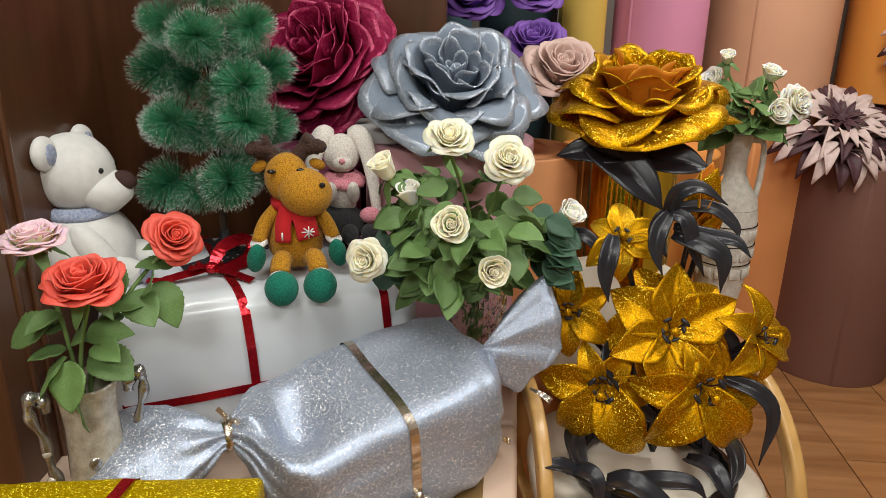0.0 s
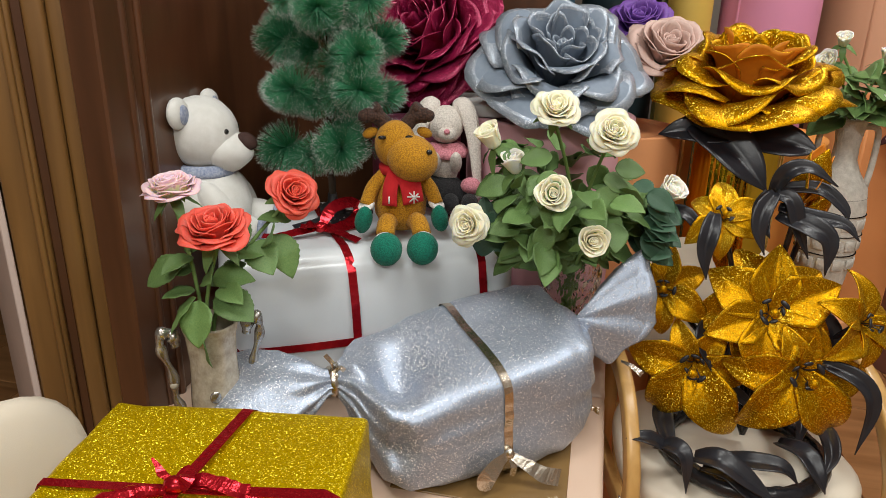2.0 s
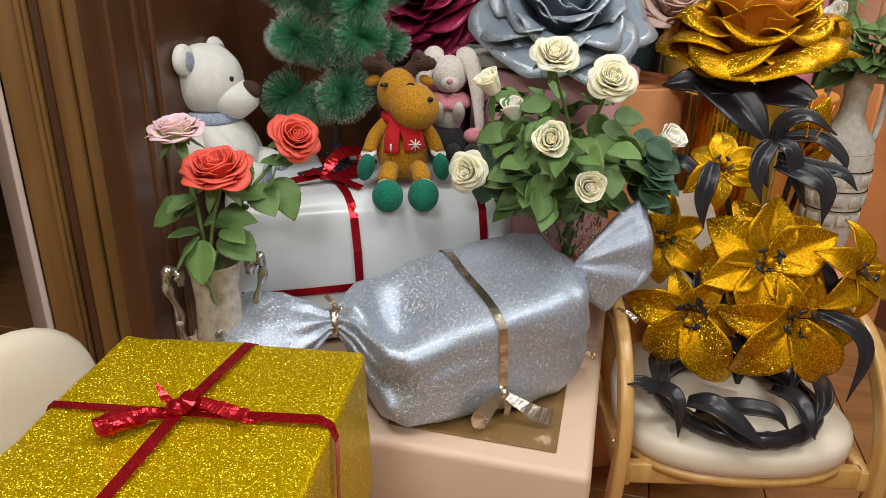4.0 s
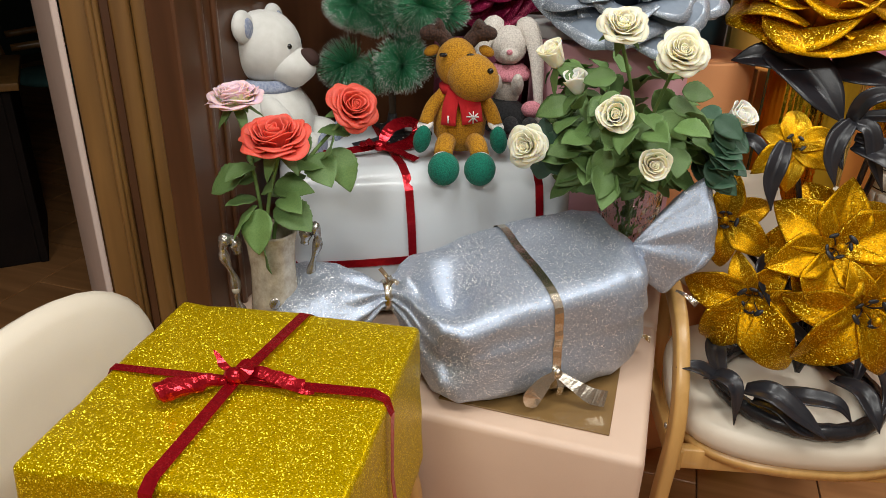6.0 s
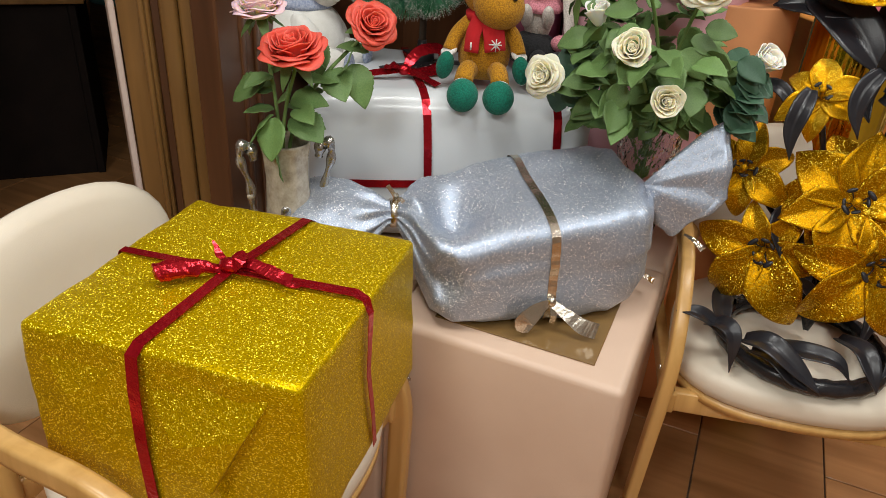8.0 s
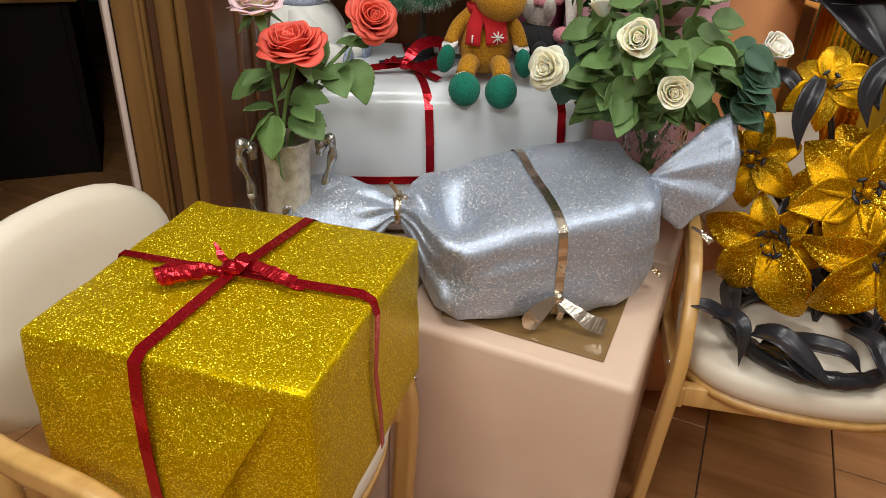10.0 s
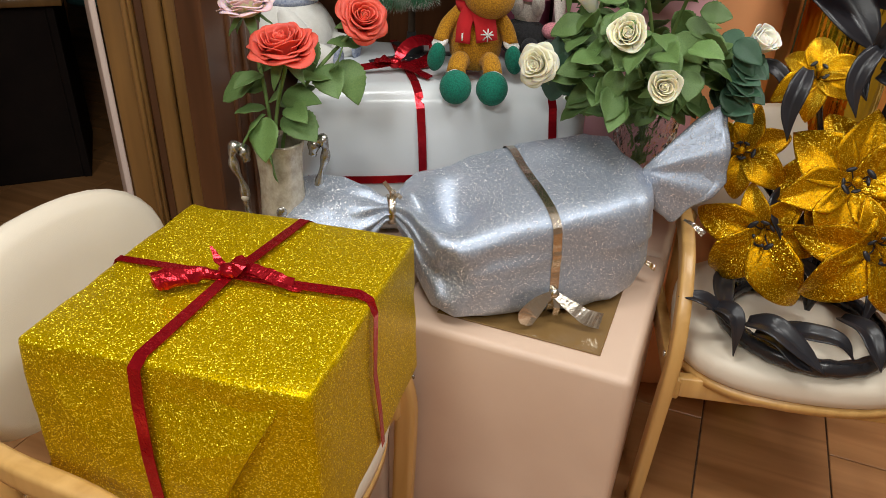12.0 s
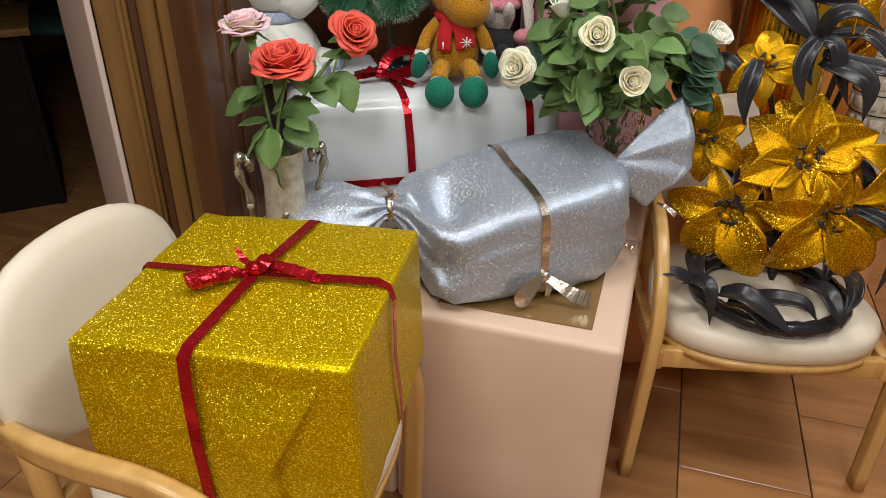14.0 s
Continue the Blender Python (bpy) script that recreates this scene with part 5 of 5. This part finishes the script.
put(bear, "head", ball(0.076, 0.072, 0.078, m=pose(0.0, 0, 0.222, 0, 8, 0), n=28), PLUSH, 0.002)
put(bear, "muzzle", ball(0.056, 0.052, 0.042, m=pose(0.052, 0, 0.186, 0, 4, 0), n=24), PLUSH, 0.002)
put(bear, "chin", ball(0.04, 0.036, 0.026, m=pose(0.052, 0, 0.164, 0, -6, 0), n=20), PLUSH, 0.002)
put(bear, "nose", ball(0.023, 0.021, 0.017, m=pose(0.097, 0, 0.207, 0, 32, 0), n=18), DARK_BROWN)
for sy, sx in ((-1, -0.018), (1, -0.006)):
    tilt = pose(sx, sy * 0.066, 0.272, -sy * 14, 0, -8)
    put(bear, "ear", ball(0.016, 0.033, 0.033, m=tilt, n=20), PLUSH, 0.0015)
    put(bear, "ear_lining", ball(0.007, 0.017, 0.021, m=tilt @ pose(0.012, 0, -0.002), n=14), BLUE_CLOTH)
    put(bear, "eye", ball(0.005, 0.006, 0.006, m=pose(0.066, sy * 0.032, 0.232), n=12), BLACK_BEAD)
    put(bear, "arm", ball(0.03, 0.028, 0.062, m=pose(0.045, sy * 0.064, 0.08, 0, -35, 0), n=20), PLUSH, 0.002)
    put(bear, "foot", ball(0.056, 0.034, 0.032, m=pose(0.082, sy * 0.055, 0.032), n=20), PLUSH, 0.002)
    put(bear, "foot_sole", ball(0.008, 0.026, 0.026, m=pose(0.136, sy * 0.055, 0.033), n=14), BLUE_CLOTH)
put(bear, "collar", lathe([(0.05, 0.133), (0.064, 0.136), (0.066, 0.144), (0.06, 0.158), (0.05, 0.16)], 32), BLUE_CLOTH)

moose = toy("crochet_moose", pose(-0.372, 1.378, POUF_Z + 0.356, 0, 0, 20) @ Matrix.Scale(1.07, 4), "mustard crochet moose with red scarf, green mittens and boots")
put(moose, "body", lathe([(0.002, 0), (0.035, 0.003), (0.05, 0.03), (0.052, 0.055), (0.043, 0.09), (0.028, 0.12), (0.002, 0.13)], 28), MUSTARD)
put(moose, "head", ball(0.04, 0.04, 0.046, m=pose(-0.01, -0.008, 0.168), n=24), MUSTARD)
put(moose, "snout", ball(0.05, 0.05, 0.043, m=pose(0.02, -0.034, 0.146, 0, 24, -20), n=26), MUSTARD)
for x in (0.008, 0.036):
    put(moose, "nostril", ball(0.006, 0.004, 0.005, m=pose(x + 0.012, -0.07, 0.166), n=10), BLACK_BEAD)
for sx in (-1, 1):
    line = curve3([(sx * 0.032, -0.004, 0.108), (sx * 0.055, -0.018, 0.085), (sx * 0.068, -0.032, 0.055)], 5)
    put(moose, "arm", tube(line, 0.014, 12), MUSTARD)
    put(moose, "cuff", ball(0.017, 0.017, 0.008, m=pose(sx * 0.068, -0.033, 0.055, 20, sx * 20, 0), n=14), WHITE_YARN)
    put(moose, "mitten", ball(0.017, 0.016, 0.03, m=pose(sx * 0.074, -0.04, 0.028, 15, sx * -12, 0), n=16), GREEN_YARN)
    line = curve3([(sx * 0.02, -0.02, 0.02), (sx * 0.03, -0.06, 0.026), (sx * 0.035, -0.082, 0.01)], 5)
    put(moose, "leg", tube(line, 0.018, 12), MUSTARD)
    put(moose, "sock_trim", ball(0.02, 0.012, 0.02, m=pose(sx * 0.036, -0.09, 0.004, 40, 0, 0), n=14), WHITE_YARN)
    put(moose, "boot", ball(0.030, 0.027, 0.032, m=pose(sx * 0.034, -0.104, -0.010), n=20), GREEN_YARN)
    put(moose, "ear", ball(0.016, 0.008, 0.01, m=pose(sx * 0.052 - 0.005, 0.005, 0.188, 0, sx * 25, 0), n=12), MUSTARD)
    line = curve3([(sx * 0.02 - 0.008, 0.005, 0.203), (sx * 0.032 - 0.008, 0.005, 0.216), (sx * 0.046 - 0.008, 0.0, 0.222), (sx * 0.058 - 0.008, -0.005, 0.222)], 5)
    put(moose, "antler", tube(line, 0.0145, 12), BROWN_YARN)
    put(moose, "antler_branch", tube(curve3([(sx * 0.034 - 0.008, 0.004, 0.216), (sx * 0.038 - 0.008, 0.004, 0.23), (sx * 0.044 - 0.008, 0.0, 0.238)], 4), 0.013, 12), BROWN_YARN)
    put(moose, "antler_tip", ball(0.013, 0.012, 0.012, m=pose(sx * 0.06 - 0.008, -0.005, 0.222), n=12), BROWN_YARN)
    put(moose, "eye", ball(0.008, 0.004, 0.004, m=pose(-0.012 + sx * 0.025, -0.042, 0.188), n=10), BLACK_BEAD)
# scarf: a wound band and two hanging ends
put(moose, "scarf_band", lathe([(0.03, 0.108), (0.041, 0.112), (0.042, 0.126), (0.032, 0.132)], 24), RED_FELT)
put(moose, "scarf_end", strip(curve3([(0.004, -0.04, 0.122), (0.014, -0.054, 0.1), (0.02, -0.057, 0.065)], 5), (0.2, -1, 0.2), 0.04, 0.005), RED_FELT)
put(moose, "scarf_end", strip(curve3([(-0.012, -0.04, 0.122), (-0.022, -0.052, 0.095), (-0.024, -0.056, 0.06)], 5), (-0.3, -1, 0.2), 0.028, 0.005), RED_FELT)
for a in range(0, 180, 45):
    put(moose, "snowflake_arm", box_bm(0.024, 0.0015, 0.0022, 0, m=pose(0.02, -0.0635, 0.078) @ pose(0, 0, 0, 0, a, 0)), WHITE_YARN)
put(moose, "white_stitch", box_bm(0.003, 0.002, 0.014, 0, m=pose(-0.026, -0.062, 0.066)), WHITE_YARN)

rabbit = toy("crochet_rabbit", pose(-0.318, 1.57, POUF_Z + 0.345, 0, 0, 12) @ Matrix.Scale(1.2, 4), "pale grey crochet rabbit with long ears and black skirt")
put(rabbit, "body", ball(0.028, 0.028, 0.045, m=pose(0, 0, 0.09)), GREY_YARN)
put(rabbit, "skirt", ball(0.05, 0.045, 0.035, m=pose(-0.005, -0.01, 0.035)), BLACK_YARN)
put(rabbit, "head", ball(0.034, 0.032, 0.036, m=pose(0, -0.01, 0.168)), GREY_YARN)
put(rabbit, "muzzle", ball(0.018, 0.016, 0.014, m=pose(0.002, -0.036, 0.155), n=14), GREY_YARN)
put(rabbit, "nose", ball(0.006, 0.004, 0.005, m=pose(0.002, -0.052, 0.162), n=10), PINK_YARN)
put(rabbit, "collar", lathe([(0.02, 0.104), (0.04, 0.106), (0.042, 0.116), (0.034, 0.128), (0.024, 0.134)], 40, wob=lambda a, z: 1 + 0.07 * math.sin(12 * a)), PINK_YARN)
put(rabbit, "bow", ball(0.014, 0.012, 0.012, m=pose(-0.03, -0.01, 0.2), n=12), PINK_YARN)
for sx, z1 in ((1, 0.03), (-1, 0.06)):
    line = curve3([(sx * 0.014, -0.005, 0.2), (sx * 0.034, -0.012, 0.202), (sx * 0.052, -0.02, 0.15), (sx * 0.066, -0.024, z1)], 6)
    put(rabbit, "ear", tube(line, [0.010 + 0.009 * math.sin(math.pi * min(1, i / len(line) + 0.15)) for i in range(len(line))], 10, flat=0.5), GREY_YARN)
    put(rabbit, "arm", ball(0.012, 0.012, 0.03, m=pose(sx * 0.02, -0.035, 0.1, 40, 0, 0), n=12), GREY_YARN)
    put(rabbit, "shoe", ball(0.016, 0.03, 0.016, m=pose(0.03 + sx * 0.018, -0.06, 0.03), n=12), BLACK_YARN)
put(rabbit, "skirt_bow", ball(0.02, 0.014, 0.016, m=pose(0.05, -0.03, 0.055), n=12), PINK_YARN)

# ---- small artificial tree ----
TIP_WHITE = mottled("frosted_tips", (0.55, 0.6, 0.55), (0.7, 0.72, 0.68), 0.5, 50, 200)
TR = Vector((-0.56, 1.47, POUF_Z + 0.339))
tree = thing("christmas_tree", pose(*TR), "small green artificial pine with frosted needle tips", "christmas tree")


def tuft_mesh(seed):
    rnd = random.Random(seed)
    verts, faces, idx = [], [], []
    for i in range(820):
        s = rnd.random() ** 0.8
        a = rnd.uniform(0, 2 * math.pi)
        el = radians(6 + 70 * s**2 + rnd.uniform(-7, 7))
        d = Vector((math.cos(a) * math.cos(el), math.sin(a) * math.cos(el), math.sin(el)))
        o = Vector((0, 0, s * 0.55))
        ln = rnd.uniform(0.82, 1.0)
        side = d.orthogonal().normalized()
        up = d.cross(side)
        w = 0.0062
        mid = o + d * ln * 0.9
        k = len(verts)
        for q in (0, 2.1, 4.2):
            verts.append(o + (side * math.cos(q) + up * math.sin(q)) * w)
        for q in (0, 2.1, 4.2):
            verts.append(mid + (side * math.cos(q) + up * math.sin(q)) * w * 0.8)
        verts.append(o + d * ln)
        for q in range(3):
            r = (q + 1) % 3
            faces.append((k + q, k + r, k + 3 + r, k + 3 + q))
            idx.append(0)
            faces.append((k + 3 + q, k + 3 + r, k + 6))
            idx.append(1)
    data = bpy.data.meshes.new("needle_tuft")
    data.from_pydata([tuple(v) for v in verts], [], faces)
    data.polygons.foreach_set("material_index", idx)
    data.materials.append(NEEDLE)
    data.materials.append(TIP_WHITE)
    return data


TUFTS = [tuft_mesh(1), tuft_mesh(2)]
part("trunk", tube([(0, 0, 0.0), (0, 0, 0.3), (0.005, 0, 0.66)], [0.009, 0.008, 0.004], 8), TRUNK, tree)
part("stand", lathe([(0.03, 0.0), (0.028, 0.02), (0.012, 0.03), (0.01, 0.05)], 16, caps=True), BLACK_PLASTIC, tree)
for a in (20, 140, 260):
    part("stand_leg", box_bm(0.075, 0.02, 0.006, 0.002, 1, m=pose(0.055 * math.cos(radians(a)), 0.055 * math.sin(radians(a)), 0.0, 0, 0, a)), BLACK_PLASTIC, tree)
BR = [
    ((-0.549, 1.395, 1.353), (0.25, -0.93, 0.15), 0.066), ((-0.455, 1.44, 1.372), (0.75, -0.5, 0.3), 0.058), ((-0.63, 1.44, 1.375), (-0.75, -0.4, 0.3), 0.056),
    ((-0.645, 1.43, 1.285), (-0.7, -0.65, 0.05), 0.066), ((-0.47, 1.41, 1.262), (0.6, -0.75, 0.1), 0.068), ((-0.44, 1.49, 1.29), (0.95, -0.1, 0.15), 0.058), ((-0.67, 1.5, 1.31), (-0.95, 0.1, 0.15), 0.054), ((-0.54, 1.57, 1.30), (0.1, 0.95, 0.2), 0.06),
    ((-0.617, 1.40, 1.187), (-0.4, -0.9, 0.0), 0.068), ((-0.462, 1.39, 1.196), (0.45, -0.88, 0.05), 0.068), ((-0.44, 1.48, 1.175), (0.95, 0.0, 0.05), 0.056), ((-0.68, 1.49, 1.17), (-0.95, 0.05, 0.0), 0.054), ((-0.55, 1.58, 1.18), (0.0, 0.95, 0.1), 0.06),
    ((-0.640, 1.395, 1.062), (-0.55, -0.82, -0.12), 0.068), ((-0.503, 1.385, 1.075), (0.35, -0.92, -0.05), 0.07), ((-0.43, 1.48, 1.08), (0.95, -0.05, -0.05), 0.056), ((-0.57, 1.58, 1.07), (-0.1, 0.95, 0.0), 0.06),
    ((-0.50, 1.43, 1.445), (0.4, -0.6, 0.6), 0.052), ((-0.60, 1.45, 1.455), (-0.45, -0.5, 0.7), 0.052), ((-0.55, 1.48, 1.51), (0, 0, 1), 0.056),
]
for i, (tip, way, size) in enumerate(BR):
    w = Vector(way).normalized()
    p = Vector(tip) - TR
    base = Vector((0, 0, p.z - 0.03))
    q = p - w * size * 0.45
    share("needle_tuft", TUFTS[i % 2], tree, aim(q, w, 37 * i, size))
    part("branch", tube(curve3([base, (base + q) / 2 + Vector((0, 0, 0.005)), q], 4), 0.003, 6), TRUNK, tree)
    share("needle_tuft", TUFTS[(i + 1) % 2], tree, aim(base.lerp(q, 0.3), w, 71 * i, size * 0.85))

dots = thing("dotted_ribbon", pose(-0.545, 1.395, POUF_Z + 0.3405, 0, 0, 24), "black ribbon with white dots lying on the parcel", "ribbon")
part("band", strip([(-0.07, -0.03, 0.0), (-0.03, -0.012, 0.004), (0.02, 0.01, 0.003), (0.07, 0.035, 0.001)], (0, -0.3, 1), 0.034), BLACK_LEAF, dots, smooth=False)
for k in range(12):
    x = -0.06 + 0.011 * k
    part("dot", lathe([(0.0022, 0.0), (0.0022, 0.0008)], 10, caps=True, m=pose(x, 0.47 * x + (0.007 if k % 2 else -0.007), 0.0045)), WHITE_YARN, dots)

# ---- flowers further back ----
sv = thing("stone_vase", pose(0.665, 2.02, 0.56) @ Matrix.Diagonal((0.88, 0.88, 1, 1)), "tall pale textured stone vase with two handles", "vase")
prof = [(0.05, 0), (0.06, 0.01), (0.075, 0.1), (0.09, 0.22), (0.09, 0.3), (0.08, 0.36), (0.05, 0.40), (0.036, 0.43), (0.034, 0.47), (0.042, 0.53), (0.046, 0.54), (0.036, 0.53), (0.02, 0.4), (0.002, 0.3)]
part("body", lathe(prof, 40), STONE, sv)
for sx in (-1, 1):
    part("handle", tube(curve3([(sx * 0.036, 0, 0.52), (sx * 0.075, 0, 0.51), (sx * 0.08, 0, 0.43), (sx * 0.075, 0, 0.36)], 6), 0.009, 10), STONE, sv)
for z in (0.335, 0.29, 0.235, 0.18):
    r = 0.082 if z > 0.32 else 0.0905 if z > 0.2 else 0.086
    part("relief_band", lathe([(r - 0.004, z - 0.003), (r + 0.003, z), (r - 0.004, z + 0.003)], 40), NEAR_BLACK, sv, "dark incised line")
    for k in range(12):
        a = 2 * math.pi * (k + 0.5 * (z in (0.29, 0.18))) / 12
        part("relief_block", box_bm(0.006, 0.034, 0.03, 0.002, 1, m=pose((r - 0.001) * math.cos(a), (r - 0.001) * math.sin(a), z - 0.04, 0, 0, math.degrees(a))), STONE, sv)
foam_roll(0.665, 2.02, 0.11, 0.0, 0.56, (0.75, 0.36, 0.16), "short apricot roll of sheet foam under the stone vase")
hd = [((0.60, 2.0, 1.285), (-0.1, -0.5, 0.8), 0.042, "ivory", 3), ((0.715, 1.93, 1.165), (0.2, -0.9, 0.3), 0.05, "ivory", 4), ((0.775, 1.97, 1.185), (0.5, -0.7, 0.3), 0.052, "ivory", None), ((0.72, 2.02, 1.245), (0.2, -0.3, 0.9), 0.05, "ivory", 4), ((0.575, 2.0, 1.235), (-0.6, -0.5, 0.5), 0.045, "ivory", 4)]
lv = []
for i in range(30):
    a, zz = WB.uniform(0, 2 * math.pi), WB.uniform(1.1, 1.23)
    lv.append(((0.665 + 0.03 * math.cos(a), 2.0 + 0.03 * math.sin(a), zz), (0.665 + 0.1 * math.cos(a), 1.97 + 0.1 * math.sin(a), zz + WB.uniform(-0.04, 0.03)), WB.uniform(0.075, 0.105)))
rose_bunch("rose_bouquet", "pale ivory roses with green leaves in a stone vase", (0.665, 2.02, 0.95), hd, lv, LEAVES)


def dahlia(place, way, size, label):
    g = thing("dahlia", aim(place, way, 0, size), label, "giant flower", "two-tone foam dahlias")
    pale = mottled("pale_pink_petal", (0.62, 0.46, 0.42), (0.72, 0.57, 0.52), 0.6, 20, 300)
    dark = mottled("plum_brown_petal", (0.06, 0.022, 0.028), (0.10, 0.04, 0.045), 0.6, 20, 300)
    def f(u, v):
        w = 0.11 * math.sin(math.pi * min(1, v**0.9 * 0.97 + 0.02)) ** 0.8
        return Vector((v * 0.62, u * w, 0.25 * math.sin(v * 2.6) - 0.12 * v * v + 0.5 * abs(u) * w))
    datas = [mesh_of("petal", sheet(f, 4, 8, 0.02), [pale]), mesh_of("petal", sheet(f, 4, 8, 0.02), [dark])]
    rnd = random.Random(3)
    part("heart", ball(0.2, 0.2, 0.16, m=pose(0, 0, 0.05)), dark, g)
    for ring, (n, el, rad, sc) in enumerate(((9, 75, 0.05, 0.6), (13, 58, 0.12, 0.8), (16, 40, 0.22, 0.95), (18, 22, 0.32, 1.05), (20, 4, 0.4, 1.1), (20, -14, 0.42, 1.1))):
        for k in range(n):
            a = 360 * k / n + ring * 13 + rnd.uniform(-6, 6)
            share("petal", datas[1 if ring < 2 or (ring in (3, 5) and k % 2) or (ring == 4 and k % 3 == 0) else 0], g, pose(0, 0, 0, 0, 0, a) @ pose(rad, 0, 0.08 - 0.02 * ring, rnd.uniform(-15, 15), -el + rnd.uniform(-7, 7), 0) @ Matrix.Scale(sc, 4))
    part("base", lathe([(0.02, -0.2), (0.3, -0.18), (0.42, -0.1), (0.2, 0.0), (0.01, 0.02)], 20), dark, g)


dahlia((1.25, 2.85, 0.96), (0.05, -0.55, 0.8), 0.235, "two-tone plum and pale pink foam dahlia on a brown roll")
dahlia((1.66, 2.98, 1.31), (-0.1, -0.7, 0.7), 0.22, "two-tone plum and pale pink foam dahlia on an orange roll")


def single_rose(place, way, size, kind, label):
    g = thing("foam_rose", aim(place, way, 0, size), label, "flower", "spare foam roses")
    kit, core = SMALL[kind]
    rose(g, Matrix(), kit, core, "heart")
    part("base_cup", lathe([(0.05, -0.2), (0.3, -0.16), (0.5, -0.08), (0.3, 0.0), (0.02, 0.04)], 20, caps=True), LEAF_DARK, g)


single_rose((-0.08, 2.3, 1.42), (0, -0.7, 0.7), 0.11, "purple", "purple foam rose among the foam rolls")
single_rose((0.1, 2.3, 1.44), (0.1, -0.7, 0.7), 0.1, "purple", "purple foam rose among the foam rolls")
single_rose((0.11, 2.2, 1.29), (-0.1, -0.5, 0.8), 0.11, "purple", "purple foam rose behind the grey rose")
single_rose((0.18, 2.02, 1.23), (0.1, -0.6, 0.8), 0.13, "blush", "blush foam rose behind the gold rose")
single_rose((-0.42, 2.2, 1.42), (0, -0.4, 0.9), 0.12, "ivory", "ivory foam rose above the crimson rose")

# ---- next room, seen through the doorway ----
tb = thing("desk", pose(-2.956, 1.786, 0, 0, 0, 45), "dark brown desk with a closed front panel", "desk")
part("top", box_bm(1.3, 0.62, 0.03, 0.004, 2, m=pose(0, 0, 0.72)), CASING_WOOD, tb)
# panels coloured almost black in place of the darkness in this room
part("front_panel", box_bm(0.03, 0.56, 0.72, 0.003, 1, m=pose(0.6, 0, 0)), NEAR_BLACK, tb, "end panel blackened to stand for the unlit room", False)
part("front_panel", box_bm(1.17, 0.025, 0.72, 0.003, 1, m=pose(0.0, -0.26, 0)), NEAR_BLACK, tb, "front panel blackened to stand for the unlit room", False)
part("side_panel", box_bm(0.03, 0.56, 0.72, 0.003, 1, m=pose(-0.6, 0, 0)), NEAR_BLACK, tb, "end panel blackened to stand for the unlit room", False)
oc = thing("office_chair", pose(-3.35, 3.25, 0, 0, 0, 140), "wooden armchair with a dark teal cushion", "armchair")
part("seat", loft([[Vector((0.24 * k * math.cos(a), 0.22 * k * math.sin(a), z)) for a in np.linspace(0, 2 * math.pi, 33)[:-1]] for k, z in ((0.9, 0.43), (1, 0.44), (1, 0.46), (0.9, 0.48), (0.1, 0.485))]), TEAL_CLOTH, oc, "dark teal cushion")
for sx in (-1, 1):
    part("arm", tube(curve3([(sx * 0.27, -0.2, 0), (sx * 0.27, -0.24, 0.4), (sx * 0.27, -0.2, 0.62), (sx * 0.26, -0.05, 0.68), (sx * 0.24, 0.2, 0.66)], 6), 0.02, 10), CASING_WOOD, oc, "brown bentwood arm")
    part("back_leg", tube([(sx * 0.2, 0.28, 0), (sx * 0.2, 0.22, 0.45), (sx * 0.2, 0.3, 0.85)], 0.02, 10), CASING_WOOD, oc)
part("backrest", box_bm(0.42, 0.04, 0.3, 0.015, 3, m=pose(0, 0.29, 0.55, -8, 0, 0)), TEAL_CLOTH, oc, "dark teal backrest")

# a white tray under the grey and crimson roses
bm = box_bm(0.26, 0.2, 0.03, 0.006, 2, m=pose(-0.20, 1.74, 1.11, 0, 0, 10))
tagged(part("white_foam_block", bm, WHITE_PAINT, smooth=True), "white foam block lying on the pink roll", "foam block")

# broad black leaves below the gold rose
gold_at = gold_rose.matrix_basis.translation
for points, wide in (
    ([(0.235, 1.70, 1.115), (0.30, 1.66, 1.085), (0.355, 1.63, 1.035), (0.40, 1.62, 0.985)], 0.048),
    ([(0.20, 1.72, 1.10), (0.25, 1.68, 1.10), (0.32, 1.66, 1.085)], 0.035),
    ([(0.36, 1.70, 1.09), (0.43, 1.66, 1.09), (0.50, 1.65, 1.075)], 0.04),
    ([(0.30, 1.70, 1.10), (0.22, 1.69, 1.10), (0.16, 1.70, 1.085)], 0.03),
):
    ob = arc_leaf(gold_rose, points, wide, gold_at)
    ob.matrix_basis = gold_rose.matrix_basis.inverted() @ Matrix.Translation(gold_at)

# ---- floor tiles ----
TW, TL, GAP = 0.312, 0.60, 0.004
tile = mesh_of("tile", box_bm(TW - GAP, TL - GAP, 0.008, 0.0012, 1), [TILE])
for p in tile.polygons:
    p.use_smooth = False
rest = bmesh.new()
for col in range(-19, 11):
    x = 0.27 + TW * (col + 0.5)
    for row in range(-9, 10):
        y = 1.265 - 0.30 + TL * row + (0.30 if col % 2 else 0.0)
        if not (-5.8 < x < 3.0 and -2.7 < y < 5.8) or (x < -3.2 and y < 1.0):
            continue
        if -3.6 < x < 2.3 and -0.9 < y < 3.4:
            share("tile", tile, floor, pose(x, y, -0.008))
        else:
            box_bm(TW - GAP, TL - GAP, 0.008, 0, m=pose(x, y, -0.008), bm=rest)
tagged(part("far_tiles", rest, TILE, floor, smooth=False), kind="stuff")
